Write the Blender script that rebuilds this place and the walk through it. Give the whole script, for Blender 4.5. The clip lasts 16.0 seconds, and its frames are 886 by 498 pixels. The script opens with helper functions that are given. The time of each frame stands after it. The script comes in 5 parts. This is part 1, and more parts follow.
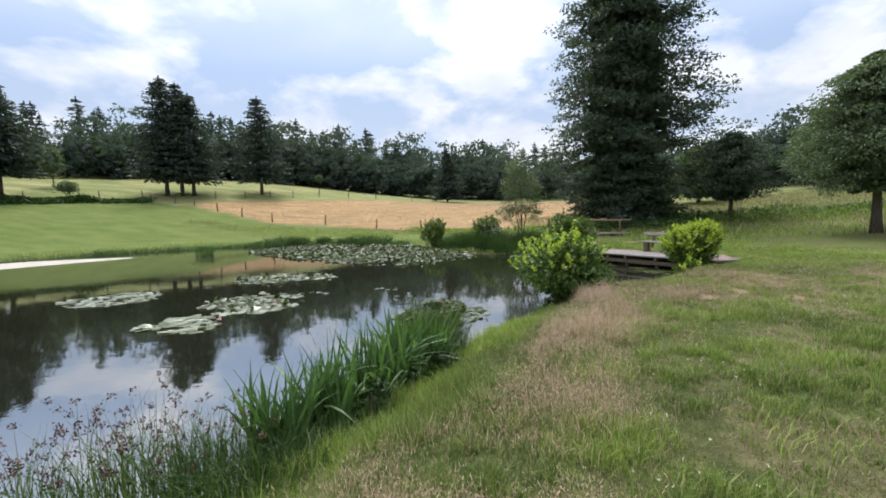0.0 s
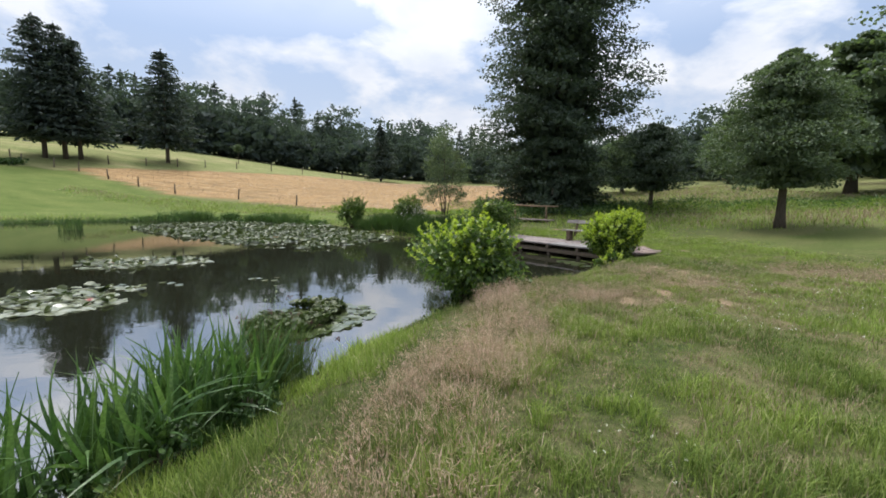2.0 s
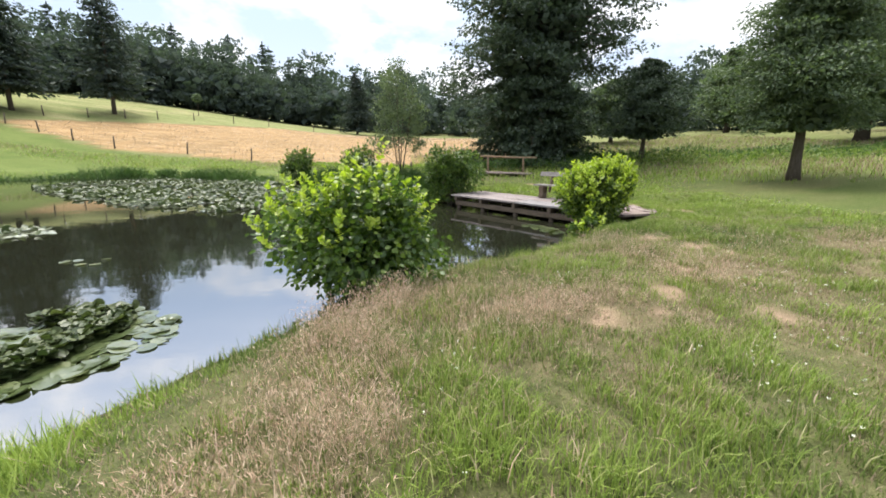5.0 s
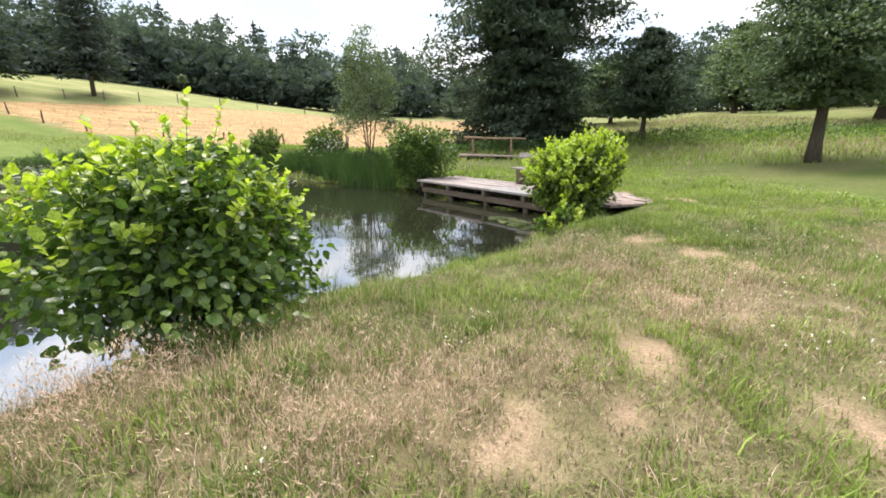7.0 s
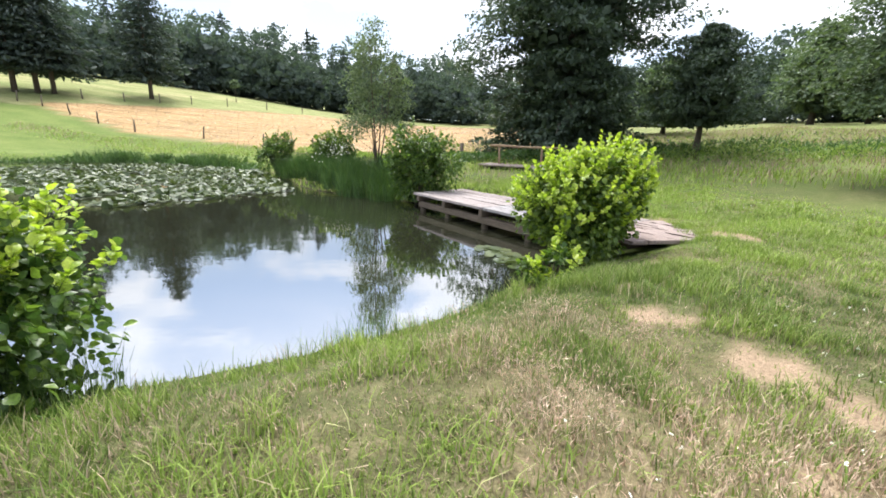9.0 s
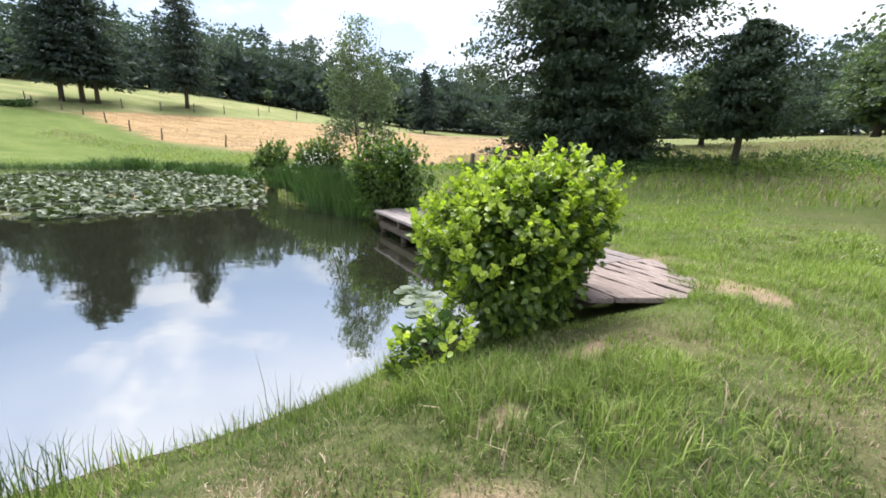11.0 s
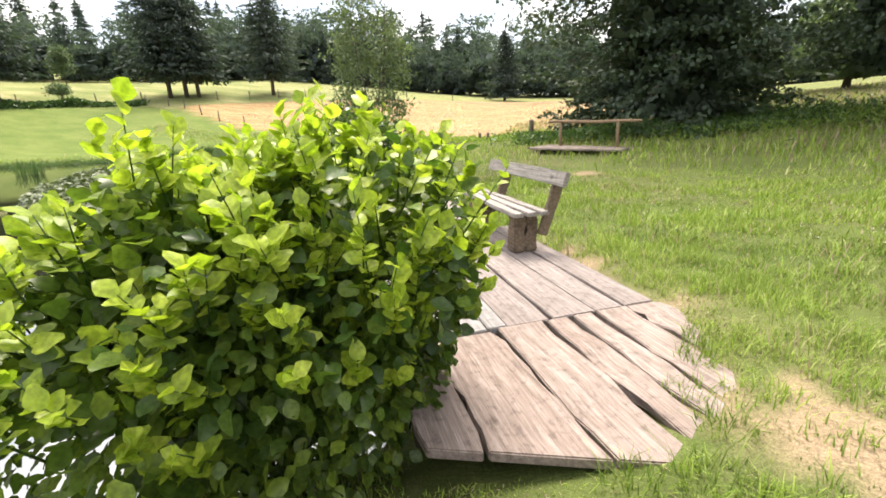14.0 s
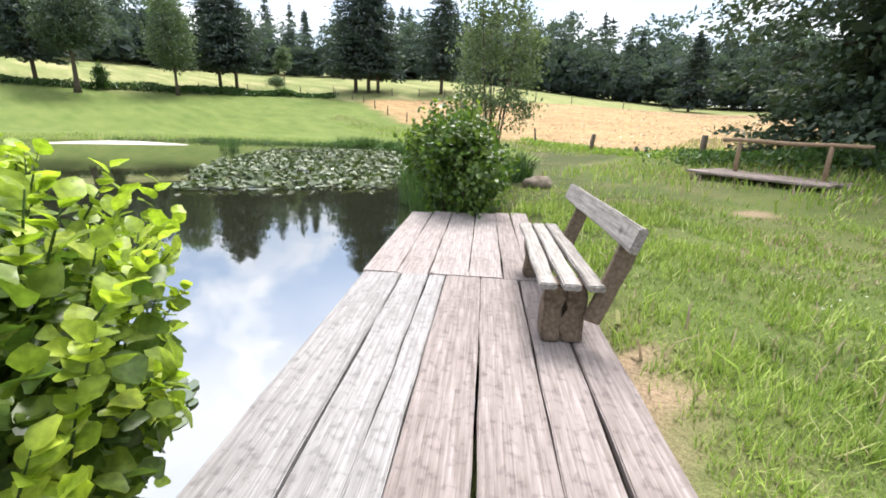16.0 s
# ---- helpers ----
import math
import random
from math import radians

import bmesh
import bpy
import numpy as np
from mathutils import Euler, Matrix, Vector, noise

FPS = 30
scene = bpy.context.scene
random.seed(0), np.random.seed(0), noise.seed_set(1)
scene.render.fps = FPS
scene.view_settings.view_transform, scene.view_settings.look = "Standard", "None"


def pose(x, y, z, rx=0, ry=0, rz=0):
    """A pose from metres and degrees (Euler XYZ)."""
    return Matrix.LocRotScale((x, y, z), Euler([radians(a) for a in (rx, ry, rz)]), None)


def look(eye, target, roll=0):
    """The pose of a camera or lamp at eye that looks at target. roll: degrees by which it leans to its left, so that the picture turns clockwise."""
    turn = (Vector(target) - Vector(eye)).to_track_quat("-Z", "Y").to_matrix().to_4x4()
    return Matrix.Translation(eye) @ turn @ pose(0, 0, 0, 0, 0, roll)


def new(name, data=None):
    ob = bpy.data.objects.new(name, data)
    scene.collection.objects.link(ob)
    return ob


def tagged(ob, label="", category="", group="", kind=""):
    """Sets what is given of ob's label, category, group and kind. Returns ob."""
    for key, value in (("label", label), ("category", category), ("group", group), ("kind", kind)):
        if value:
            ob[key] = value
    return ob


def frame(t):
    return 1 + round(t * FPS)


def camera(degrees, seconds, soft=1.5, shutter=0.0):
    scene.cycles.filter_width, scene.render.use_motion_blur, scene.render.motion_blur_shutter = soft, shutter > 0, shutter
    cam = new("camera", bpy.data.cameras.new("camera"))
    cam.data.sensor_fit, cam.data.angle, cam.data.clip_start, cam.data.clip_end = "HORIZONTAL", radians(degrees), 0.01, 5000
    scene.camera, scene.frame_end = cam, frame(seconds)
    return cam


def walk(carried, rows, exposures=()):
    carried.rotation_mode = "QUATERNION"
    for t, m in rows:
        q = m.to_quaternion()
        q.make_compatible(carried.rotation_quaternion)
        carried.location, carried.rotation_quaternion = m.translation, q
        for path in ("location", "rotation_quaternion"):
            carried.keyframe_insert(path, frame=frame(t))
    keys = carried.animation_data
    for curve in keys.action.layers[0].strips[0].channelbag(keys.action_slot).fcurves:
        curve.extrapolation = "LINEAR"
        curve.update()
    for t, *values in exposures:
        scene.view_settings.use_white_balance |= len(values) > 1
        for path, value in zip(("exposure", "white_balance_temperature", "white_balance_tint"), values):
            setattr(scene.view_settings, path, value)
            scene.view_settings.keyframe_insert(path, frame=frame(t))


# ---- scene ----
cam = camera(93.5, 16.0, 1.75)
PATH = [
    (0, (0.323, -0.308, 2.156), (0.118, 1.675, 2.0), -1.7),
    (0.5, (0.576, 0.207, 2.178), (0.453, 2.199, 2.043), -1.1),
    (1, (0.759, 0.742, 2.192), (0.747, 2.739, 2.078), -0.1),
    (1.5, (0.996, 1.339, 2.144), (1.073, 3.332, 1.985), -0.9),
    (2, (1.276, 1.755, 2.079), (1.371, 3.738, 1.832), 0.7),
    (2.5, (1.517, 2.302, 2.008), (1.588, 4.274, 1.683), 1.5),
    (3, (1.8, 2.788, 1.995), (1.861, 4.754, 1.638), 1.9),
    (3.5, (2.124, 3.431, 1.888), (2.197, 5.392, 1.5), 1.7),
    (4, (2.404, 3.967, 1.846), (2.514, 5.923, 1.445), 1.5),
    (6.3, (3.83, 6.339, 1.693), (3.994, 8.266, 1.184), -0.5),
    (6.5, (3.969, 6.494, 1.653), (4.131, 8.421, 1.143), -0.3),
    (7, (4.31, 6.933, 1.661), (4.445, 8.859, 1.139), 0.1),
    (7.5, (4.611, 7.477, 1.674), (4.694, 9.408, 1.161), 0.3),
    (8, (4.981, 7.912, 1.67), (5.006, 9.847, 1.162), 0.7),
    (8.5, (5.28, 8.432, 1.664), (5.262, 10.367, 1.16), 1.0),
    (9, (5.666, 8.906, 1.658), (5.594, 10.843, 1.166), 1.3),
    (11.5, (7.494, 11.275, 1.695), (7.201, 13.203, 1.25), 1.6),
    (12, (7.745, 11.708, 1.691), (7.367, 13.621, 1.246), 1.0),
    (12.5, (7.968, 12.153, 1.734), (7.453, 14.028, 1.268), -0.3),
    (13, (8.246, 12.535, 1.758), (7.628, 14.37, 1.255), -1.6),
    (13.5, (8.487, 13.056, 1.716), (7.862, 14.878, 1.177), -2.1),
    (14, (8.771, 13.491, 1.696), (8.119, 15.292, 1.119), -2.2),
    (14.5, (8.975, 13.975, 1.658), (8.262, 15.741, 1.046), -1.9),
    (15, (9.074, 14.423, 1.66), (8.08, 16.047, 1.051), -1.0),
    (15.5, (9.173, 14.837, 1.67), (7.961, 16.317, 1.086), 1.0),
    (16, (9.146, 15.378, 1.685), (7.905, 16.842, 1.124), 1.9),
]
walk(cam, [(t, look(eye, target, roll)) for t, eye, target, roll in PATH], [(0, 0.03, 6150, 10), (2.0, -0.05, 6200, 10), (3.0, 0.3, 6250, 10), (4.0, 0.42, 6250, 10), (6.5, 0.72, 6550, 10), (9.0, 0.84, 6150, 10), (11.5, 0.64, 6100, 10), (12.0, 0.64, 6150, 10), (13.0, 0.84, 6900, 10), (14.0, 0.98, 7000, 10), (15.0, 0.98, 6250, 10), (15.5, 0.96, 6200, 10), (16.0, 0.84, 6250, 10)])

WATER = -0.12
POND = [(-4.2, -2.5), (-2.7, 1.0), (-1.5, 3.0), (-0.7, 5.0), (-0.1, 6.8), (0.6, 7.95), (1.3, 9.1), (1.9, 9.8),
        (2.8, 11.2), (3.8, 11.75), (4.6, 12.2), (5.9, 13.25), (6.6, 14.4), (7.9, 15.3), (8.2, 16.6), (7.4, 18.4),
        (6.2, 20.2), (4.7, 21.0), (3.2, 22.4), (1.6, 23.0), (-0.6, 24.8), (-2.4, 28.6), (-6.0, 33.4), (-10.5, 35.6),
        (-15.0, 37.0), (-21.0, 37.0), (-26.0, 34.0), (-32.0, 29.0), (-34.0, 23.0), (-33.0, 14.0), (-28.0, 4.0),
        (-20.0, -5.0), (-11.0, -8.0)]


def rounded(points, rounds=2):
    for _ in range(rounds):
        p = np.array(points, float)
        q = np.roll(p, -1, 0)
        points = np.stack((0.75 * p + 0.25 * q, 0.25 * p + 0.75 * q), 1).reshape(-1, 2)
    return points


SHORE = rounded(POND)


def shore_distance(x, y):
    """Metres to the waterline, negative over the pond."""
    x, y = np.asarray(x, float), np.asarray(y, float)
    best, inside = np.full(x.shape, 1e9), np.zeros(x.shape, bool)
    for (ax, ay), (bx, by) in zip(SHORE, np.roll(SHORE, -1, 0)):
        dx, dy = bx - ax, by - ay
        k = np.clip(((x - ax) * dx + (y - ay) * dy) / (dx * dx + dy * dy), 0, 1)
        best = np.minimum(best, np.hypot(x - ax - k * dx, y - ay - k * dy))
        inside ^= ((ay > y) != (by > y)) & (x < (bx - ax) * (y - ay) / (by - ay + 1e-12) + ax)
    return np.where(inside, -best, best)


def ramp(x, a, b):
    k = np.clip((np.asarray(x, float) - a) / (b - a), 0, 1)
    return k * k * (3 - 2 * k)


def height(x, y):
    """The ground's height: a low bank round the pond, hay meadows rising beyond it."""
    x, y = np.asarray(x, float), np.asarray(y, float)
    s = shore_distance(x, y)
    bank = np.where(s < 0, np.maximum(0.55 * s, -0.9), 0.50 * ramp(s, -0.3, 1.5) - 0.02)
    bank = bank + 0.17 * ramp(s, 0.5, 3) * ramp(y, 9, 0) * ramp(x, -6, -1)
    turn = np.degrees(np.arctan2(3 - x, y - 8))
    slope = 0.10 + 0.12 * ramp(turn, 0, 40) * ramp(turn, 150, 85) - 0.05 * ramp(turn, -55, -130)
    far_s = np.where(s > 42, 42 + 0.62 * (s - 42), s)
    hill = slope * np.minimum(np.log1p(np.exp(np.clip(s - 7, -30, 30))) * (s < 36) + (far_s - 7) * (s >= 36), 85 + 0.1 * s)
    bumps = 0.025 * np.sin(1.3 * x + 0.7 * y) * np.sin(0.9 * y - 0.5 * x + 1) * ramp(s, 0.3, 1.5) + 0.012 * np.sin(4.1 * x + 1) * np.sin(3.7 * y) * ramp(s, 0.2, 1)
    bank = bank - 0.07 * np.exp(-((x - 9.1) ** 2 + (y - 15.6) ** 2) / 0.7)
    bank = bank + 0.035 * np.exp(-((x - 9.4) ** 2 + (y - 15.0) ** 2) / 0.3)
    du, dv = (x - 8.0) * -0.577 + (y - 15.0) * 0.816, (x - 8.0) * 0.816 + (y - 15.0) * 0.577
    bank = bank + 0.06 * np.exp(-((du + 0.85) ** 2 / 0.16 + (dv - 1.5) ** 2 / 0.45))
    far = 0.5 * np.sin(x / 23 + 1) * np.sin(y / 19) * ramp(s, 20, 70)
    return WATER + bank + hill + bumps + far

# world and sun
def nodes_of(owner):
    owner.use_nodes = True
    owner.node_tree.nodes.clear()
    return owner.node_tree.nodes, owner.node_tree.links


SUN_UP, SUN_TURN = 65.0, 20.0     # degrees above the horizon, and left of the y axis
world = bpy.data.worlds.new("sky")
scene.world = world
wn, wl = nodes_of(world)
sky = wn.new("ShaderNodeTexSky")
sky.sky_type, sky.sun_disc = "NISHITA", False
sky.sun_elevation, sky.sun_rotation = radians(SUN_UP), radians(-SUN_TURN)
sky.air_density, sky.dust_density, sky.ozone_density = 1.0, 1.5, 1.5
dim = wn.new("ShaderNodeVectorMath"); dim.operation = "SCALE"; dim.inputs["Scale"].default_value = 0.11
wl.new(sky.outputs[0], dim.inputs[0])
coord = wn.new("ShaderNodeTexCoord")
sep = wn.new("ShaderNodeSeparateXYZ"); wl.new(coord.outputs["Generated"], sep.inputs[0])
up = wn.new("ShaderNodeMath"); up.operation = "MAXIMUM"; up.inputs[1].default_value = 0.0; wl.new(sep.outputs[2], up.inputs[0])
lift = wn.new("ShaderNodeMath"); lift.operation = "ADD"; lift.inputs[1].default_value = 0.34; wl.new(up.outputs[0], lift.inputs[0])
flat = wn.new("ShaderNodeVectorMath"); flat.operation = "DIVIDE"; wl.new(coord.outputs["Generated"], flat.inputs[0]); wl.new(lift.outputs[0], flat.inputs[1])
cloud = wn.new("ShaderNodeTexNoise"); cloud.inputs["Scale"].default_value = 2.5; cloud.inputs["Detail"].default_value = 8
cloud.inputs["Roughness"].default_value = 0.55; cloud.inputs["Distortion"].default_value = 0.25
wl.new(flat.outputs[0], cloud.inputs["Vector"])
cover = wn.new("ShaderNodeValToRGB")
cover.color_ramp.elements[0].position, cover.color_ramp.elements[1].position = 0.45, 0.59
wl.new(cloud.outputs[0], cover.inputs[0])
shade = wn.new("ShaderNodeTexNoise"); shade.inputs["Scale"].default_value = 4.2; shade.inputs["Detail"].default_value = 6
wl.new(flat.outputs[0], shade.inputs["Vector"])
tone = wn.new("ShaderNodeValToRGB")
tone.color_ramp.elements[0].position, tone.color_ramp.elements[1].position = 0.34, 0.60
tone.color_ramp.elements[0].color, tone.color_ramp.elements[1].color = (0.78, 0.82, 0.91, 1), (0.98, 0.98, 1.0, 1)
wl.new(shade.outputs[0], tone.inputs[0])
thin = wn.new("ShaderNodeMix"); thin.data_type = "RGBA"; thin.inputs[0].default_value = 0.5   # high thin veil over the blue
thin.inputs[7].default_value = (0.62, 0.74, 0.96, 1); wl.new(dim.outputs[0], thin.inputs[6])
high = wn.new("ShaderNodeMapRange"); high.inputs[1].default_value, high.inputs[2].default_value, high.inputs[3].default_value, high.inputs[4].default_value = 0.30, 0.55, 0.0, 0.9   # closed cloud overhead
wl.new(up.outputs[0], high.inputs[0])
both = wn.new("ShaderNodeMath"); both.operation = "MAXIMUM"; wl.new(cover.outputs[0], both.inputs[0]); wl.new(high.outputs[0], both.inputs[1])
mixed = wn.new("ShaderNodeMix"); mixed.data_type = "RGBA"
wl.new(both.outputs[0], mixed.inputs[0]); wl.new(thin.outputs[2], mixed.inputs[6]); wl.new(tone.outputs[0], mixed.inputs[7])
haze = wn.new("ShaderNodeMapRange"); haze.inputs[1].default_value, haze.inputs[2].default_value = 0.0, 0.32
haze.inputs[3].default_value, haze.inputs[4].default_value = 0.6, 0.0
wl.new(up.outputs[0], haze.inputs[0])
low = wn.new("ShaderNodeMix"); low.data_type = "RGBA"; low.inputs[7].default_value = (0.86, 0.87, 0.92, 1)
wl.new(haze.outputs[0], low.inputs[0]); wl.new(mixed.outputs[2], low.inputs[6])
# under thin cloud the sky brightens from the horizon to the zenith
veil = wn.new("ShaderNodeMapRange"); veil.interpolation_type = "SMOOTHSTEP"
veil.inputs[1].default_value, veil.inputs[2].default_value, veil.inputs[3].default_value, veil.inputs[4].default_value = 0.20, 0.44, 1.0, 1.24
wl.new(up.outputs[0], veil.inputs[0])
bg = wn.new("ShaderNodeBackground")
wl.new(veil.outputs[0], bg.inputs[1])
wl.new(low.outputs[2], bg.inputs[0])
wl.new(bg.outputs[0], wn.new("ShaderNodeOutputWorld").inputs[0])
sun = new("sun", bpy.data.lights.new("sun", "SUN"))
sun.data.energy, sun.data.angle, sun.data.color = 4.9, radians(28), (1.0, 0.95, 0.87)
sun.matrix_world = look((-40 * math.sin(radians(SUN_TURN)), 40 * math.cos(radians(SUN_TURN)), 40 * math.tan(radians(SUN_UP))), (0, 0, 0))

# ---- materials ----
def material(name, rough=0.8, spec=0.3):
    m = bpy.data.materials.new(name)
    n, l = nodes_of(m)
    out, b = n.new("ShaderNodeOutputMaterial"), n.new("ShaderNodeBsdfPrincipled")
    b.inputs["Roughness"].default_value, b.inputs["Specular IOR Level"].default_value = rough, spec
    l.new(b.outputs[0], out.inputs[0])
    return m, n, l, b, out


def noise_tex(n, l, scale, detail=4, stretch=None, space="Object"):
    t = n.new("ShaderNodeTexNoise")
    t.inputs["Scale"].default_value, t.inputs["Detail"].default_value = scale, detail
    c = n.new("ShaderNodeTexCoord")
    if stretch:
        mp = n.new("ShaderNodeMapping"); mp.inputs["Scale"].default_value = stretch
        l.new(c.outputs[space], mp.inputs[0]); l.new(mp.outputs[0], t.inputs["Vector"])
    else:
        l.new(c.outputs[space], t.inputs["Vector"])
    return t.outputs[0]


def ramp_node(n, l, source, stops):
    r = n.new("ShaderNodeValToRGB")
    e = r.color_ramp.elements
    while len(e) < len(stops):
        e.new(0.5)
    for k, (p, c) in zip(e, stops):
        k.position, k.color = p, (*c, 1)
    l.new(source, r.inputs[0])
    return r.outputs[0]


def mix(n, l, factor, a, b, how="MIX"):
    m = n.new("ShaderNodeMix"); m.data_type, m.blend_type = "RGBA", how
    for socket, v in ((0, factor), (6, a), (7, b)):
        if hasattr(v, "links"):
            l.new(v, m.inputs[socket])
        elif socket:
            m.inputs[socket].default_value = (*v, 1)
        else:
            m.inputs[0].default_value = v
    return m.outputs[2]


def bumped(n, l, b, source, strength, distance=0.02):
    k = n.new("ShaderNodeBump"); k.inputs["Strength"].default_value, k.inputs["Distance"].default_value = strength, distance
    l.new(source, k.inputs["Height"]); l.new(k.outputs[0], b.inputs["Normal"])


def attribute(n, name):
    a = n.new("ShaderNodeAttribute"); a.attribute_name = name
    return a.outputs["Fac"]


def leafy(name, dark, mid, light, through_light=0.35, rough=0.5, scale=0.6, spec=0.35, by_object=False):
    """Foliage: colour from leaf to leaf and in wide patches, with light passing through."""
    m, n, l, b, out = material(name, rough, spec)
    g = n.new("ShaderNodeObjectInfo" if by_object else "ShaderNodeNewGeometry")
    each = ramp_node(n, l, g.outputs["Random" if by_object else "Random Per Island"], [(0.0, dark), (0.55, mid), (1.0, light)])
    patch = ramp_node(n, l, noise_tex(n, l, scale, 3), [(0.35, dark), (0.65, mid)])
    c = mix(n, l, 0.35, each, patch)
    c = mix(n, l, 1.0, c, ramp_node(n, l, noise_tex(n, l, 55, 3), [(0.36, (0.72, 0.74, 0.7)), (0.64, (1.22, 1.2, 1.2))]), "MULTIPLY")
    l.new(c, b.inputs["Base Color"])
    t = n.new("ShaderNodeBsdfTranslucent")
    bright = mix(n, l, 1.0, c, (1.35, 1.5, 0.75), "MULTIPLY")
    l.new(bright, t.inputs[0])
    s = n.new("ShaderNodeMixShader"); s.inputs[0].default_value = through_light
    l.new(b.outputs[0], s.inputs[1]); l.new(t.outputs[0], s.inputs[2]); l.new(s.outputs[0], out.inputs[0])
    return m


def ground_material():
    m, n, l, b, out = material("meadow ground", 0.95, 0.1)
    fine, wide, tuft = noise_tex(n, l, 38, 6), noise_tex(n, l, 1.1, 5), noise_tex(n, l, 7, 5)
    lawn = mix(n, l, 0.5, ramp_node(n, l, tuft, [(0.38, (0.022, 0.030, 0.011)), (0.52, (0.048, 0.062, 0.018)), (0.64, (0.11, 0.105, 0.05))]),
               ramp_node(n, l, wide, [(0.35, (0.04, 0.064, 0.017)), (0.65, (0.085, 0.085, 0.036))]))
    straw = ramp_node(n, l, tuft, [(0.3, (0.13, 0.105, 0.058)), (0.7, (0.24, 0.185, 0.115))])
    pink = ramp_node(n, l, tuft, [(0.3, (0.12, 0.11, 0.05)), (0.7, (0.26, 0.205, 0.125))])
    sand = ramp_node(n, l, fine, [(0.3, (0.21, 0.148, 0.10)), (0.7, (0.34, 0.243, 0.168))])
    mown = ramp_node(n, l, noise_tex(n, l, 0.35, 6, (1, 2.2, 1)), [(0.3, (0.085, 0.125, 0.03)), (0.7, (0.14, 0.168, 0.05))])
    hay = ramp_node(n, l, noise_tex(n, l, 0.5, 7, (0.6, 2.4, 1)), [(0.25, (0.21, 0.135, 0.062)), (0.5, (0.32, 0.212, 0.105)), (0.75, (0.41, 0.285, 0.152))])
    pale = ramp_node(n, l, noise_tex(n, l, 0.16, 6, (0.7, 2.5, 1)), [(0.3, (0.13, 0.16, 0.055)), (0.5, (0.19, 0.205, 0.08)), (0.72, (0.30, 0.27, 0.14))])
    mud = (0.055, 0.04, 0.025)
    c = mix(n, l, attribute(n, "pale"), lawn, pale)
    c = mix(n, l, attribute(n, "mown"), c, mown)
    c = mix(n, l, attribute(n, "hay"), c, hay)
    c = mix(n, l, attribute(n, "pink"), c, pink)
    c = mix(n, l, attribute(n, "straw"), c, straw)
    c = mix(n, l, attribute(n, "sand"), c, sand)
    c = mix(n, l, attribute(n, "mud"), c, mud)
    fibre = noise_tex(n, l, 140, 3)
    c = mix(n, l, 1.0, c, ramp_node(n, l, fibre, [(0.36, (0.68, 0.68, 0.68)), (0.62, (1.25, 1.25, 1.25))]), "MULTIPLY")
    l.new(c, b.inputs["Base Color"])
    bumped(n, l, b, fine, 0.7, 0.03)
    return m


def blade_material():
    m, n, l, b, out = material("grass blades", 0.6, 0.25)
    g = n.new("ShaderNodeNewGeometry")
    r = g.outputs["Random Per Island"]
    deep = ramp_node(n, l, r, [(0.0, (0.062, 0.10, 0.022)), (0.5, (0.115, 0.17, 0.036)), (0.9, (0.18, 0.235, 0.056)), (1.0, (0.36, 0.32, 0.19))])
    fresh = ramp_node(n, l, r, [(0.0, (0.15, 0.235, 0.034)), (0.5, (0.25, 0.35, 0.055)), (0.9, (0.36, 0.455, 0.095)), (1.0, (0.50, 0.48, 0.24))])
    green = mix(n, l, attribute(n, "fresh"), deep, fresh)
    straw = ramp_node(n, l, r, [(0.0, (0.21, 0.168, 0.10)), (0.6, (0.345, 0.265, 0.18)), (1.0, (0.48, 0.385, 0.28))])
    pink = ramp_node(n, l, r, [(0.0, (0.44, 0.29, 0.205)), (0.5, (0.63, 0.45, 0.335)), (1.0, (0.78, 0.62, 0.48))])
    c = mix(n, l, attribute(n, "straw"), green, straw)
    c = mix(n, l, attribute(n, "pink"), c, pink)
    l.new(c, b.inputs["Base Color"])
    t = n.new("ShaderNodeBsdfTranslucent"); l.new(c, t.inputs[0])
    s = n.new("ShaderNodeMixShader"); s.inputs[0].default_value = 0.3
    l.new(b.outputs[0], s.inputs[1]); l.new(t.outputs[0], s.inputs[2]); l.new(s.outputs[0], out.inputs[0])
    return m


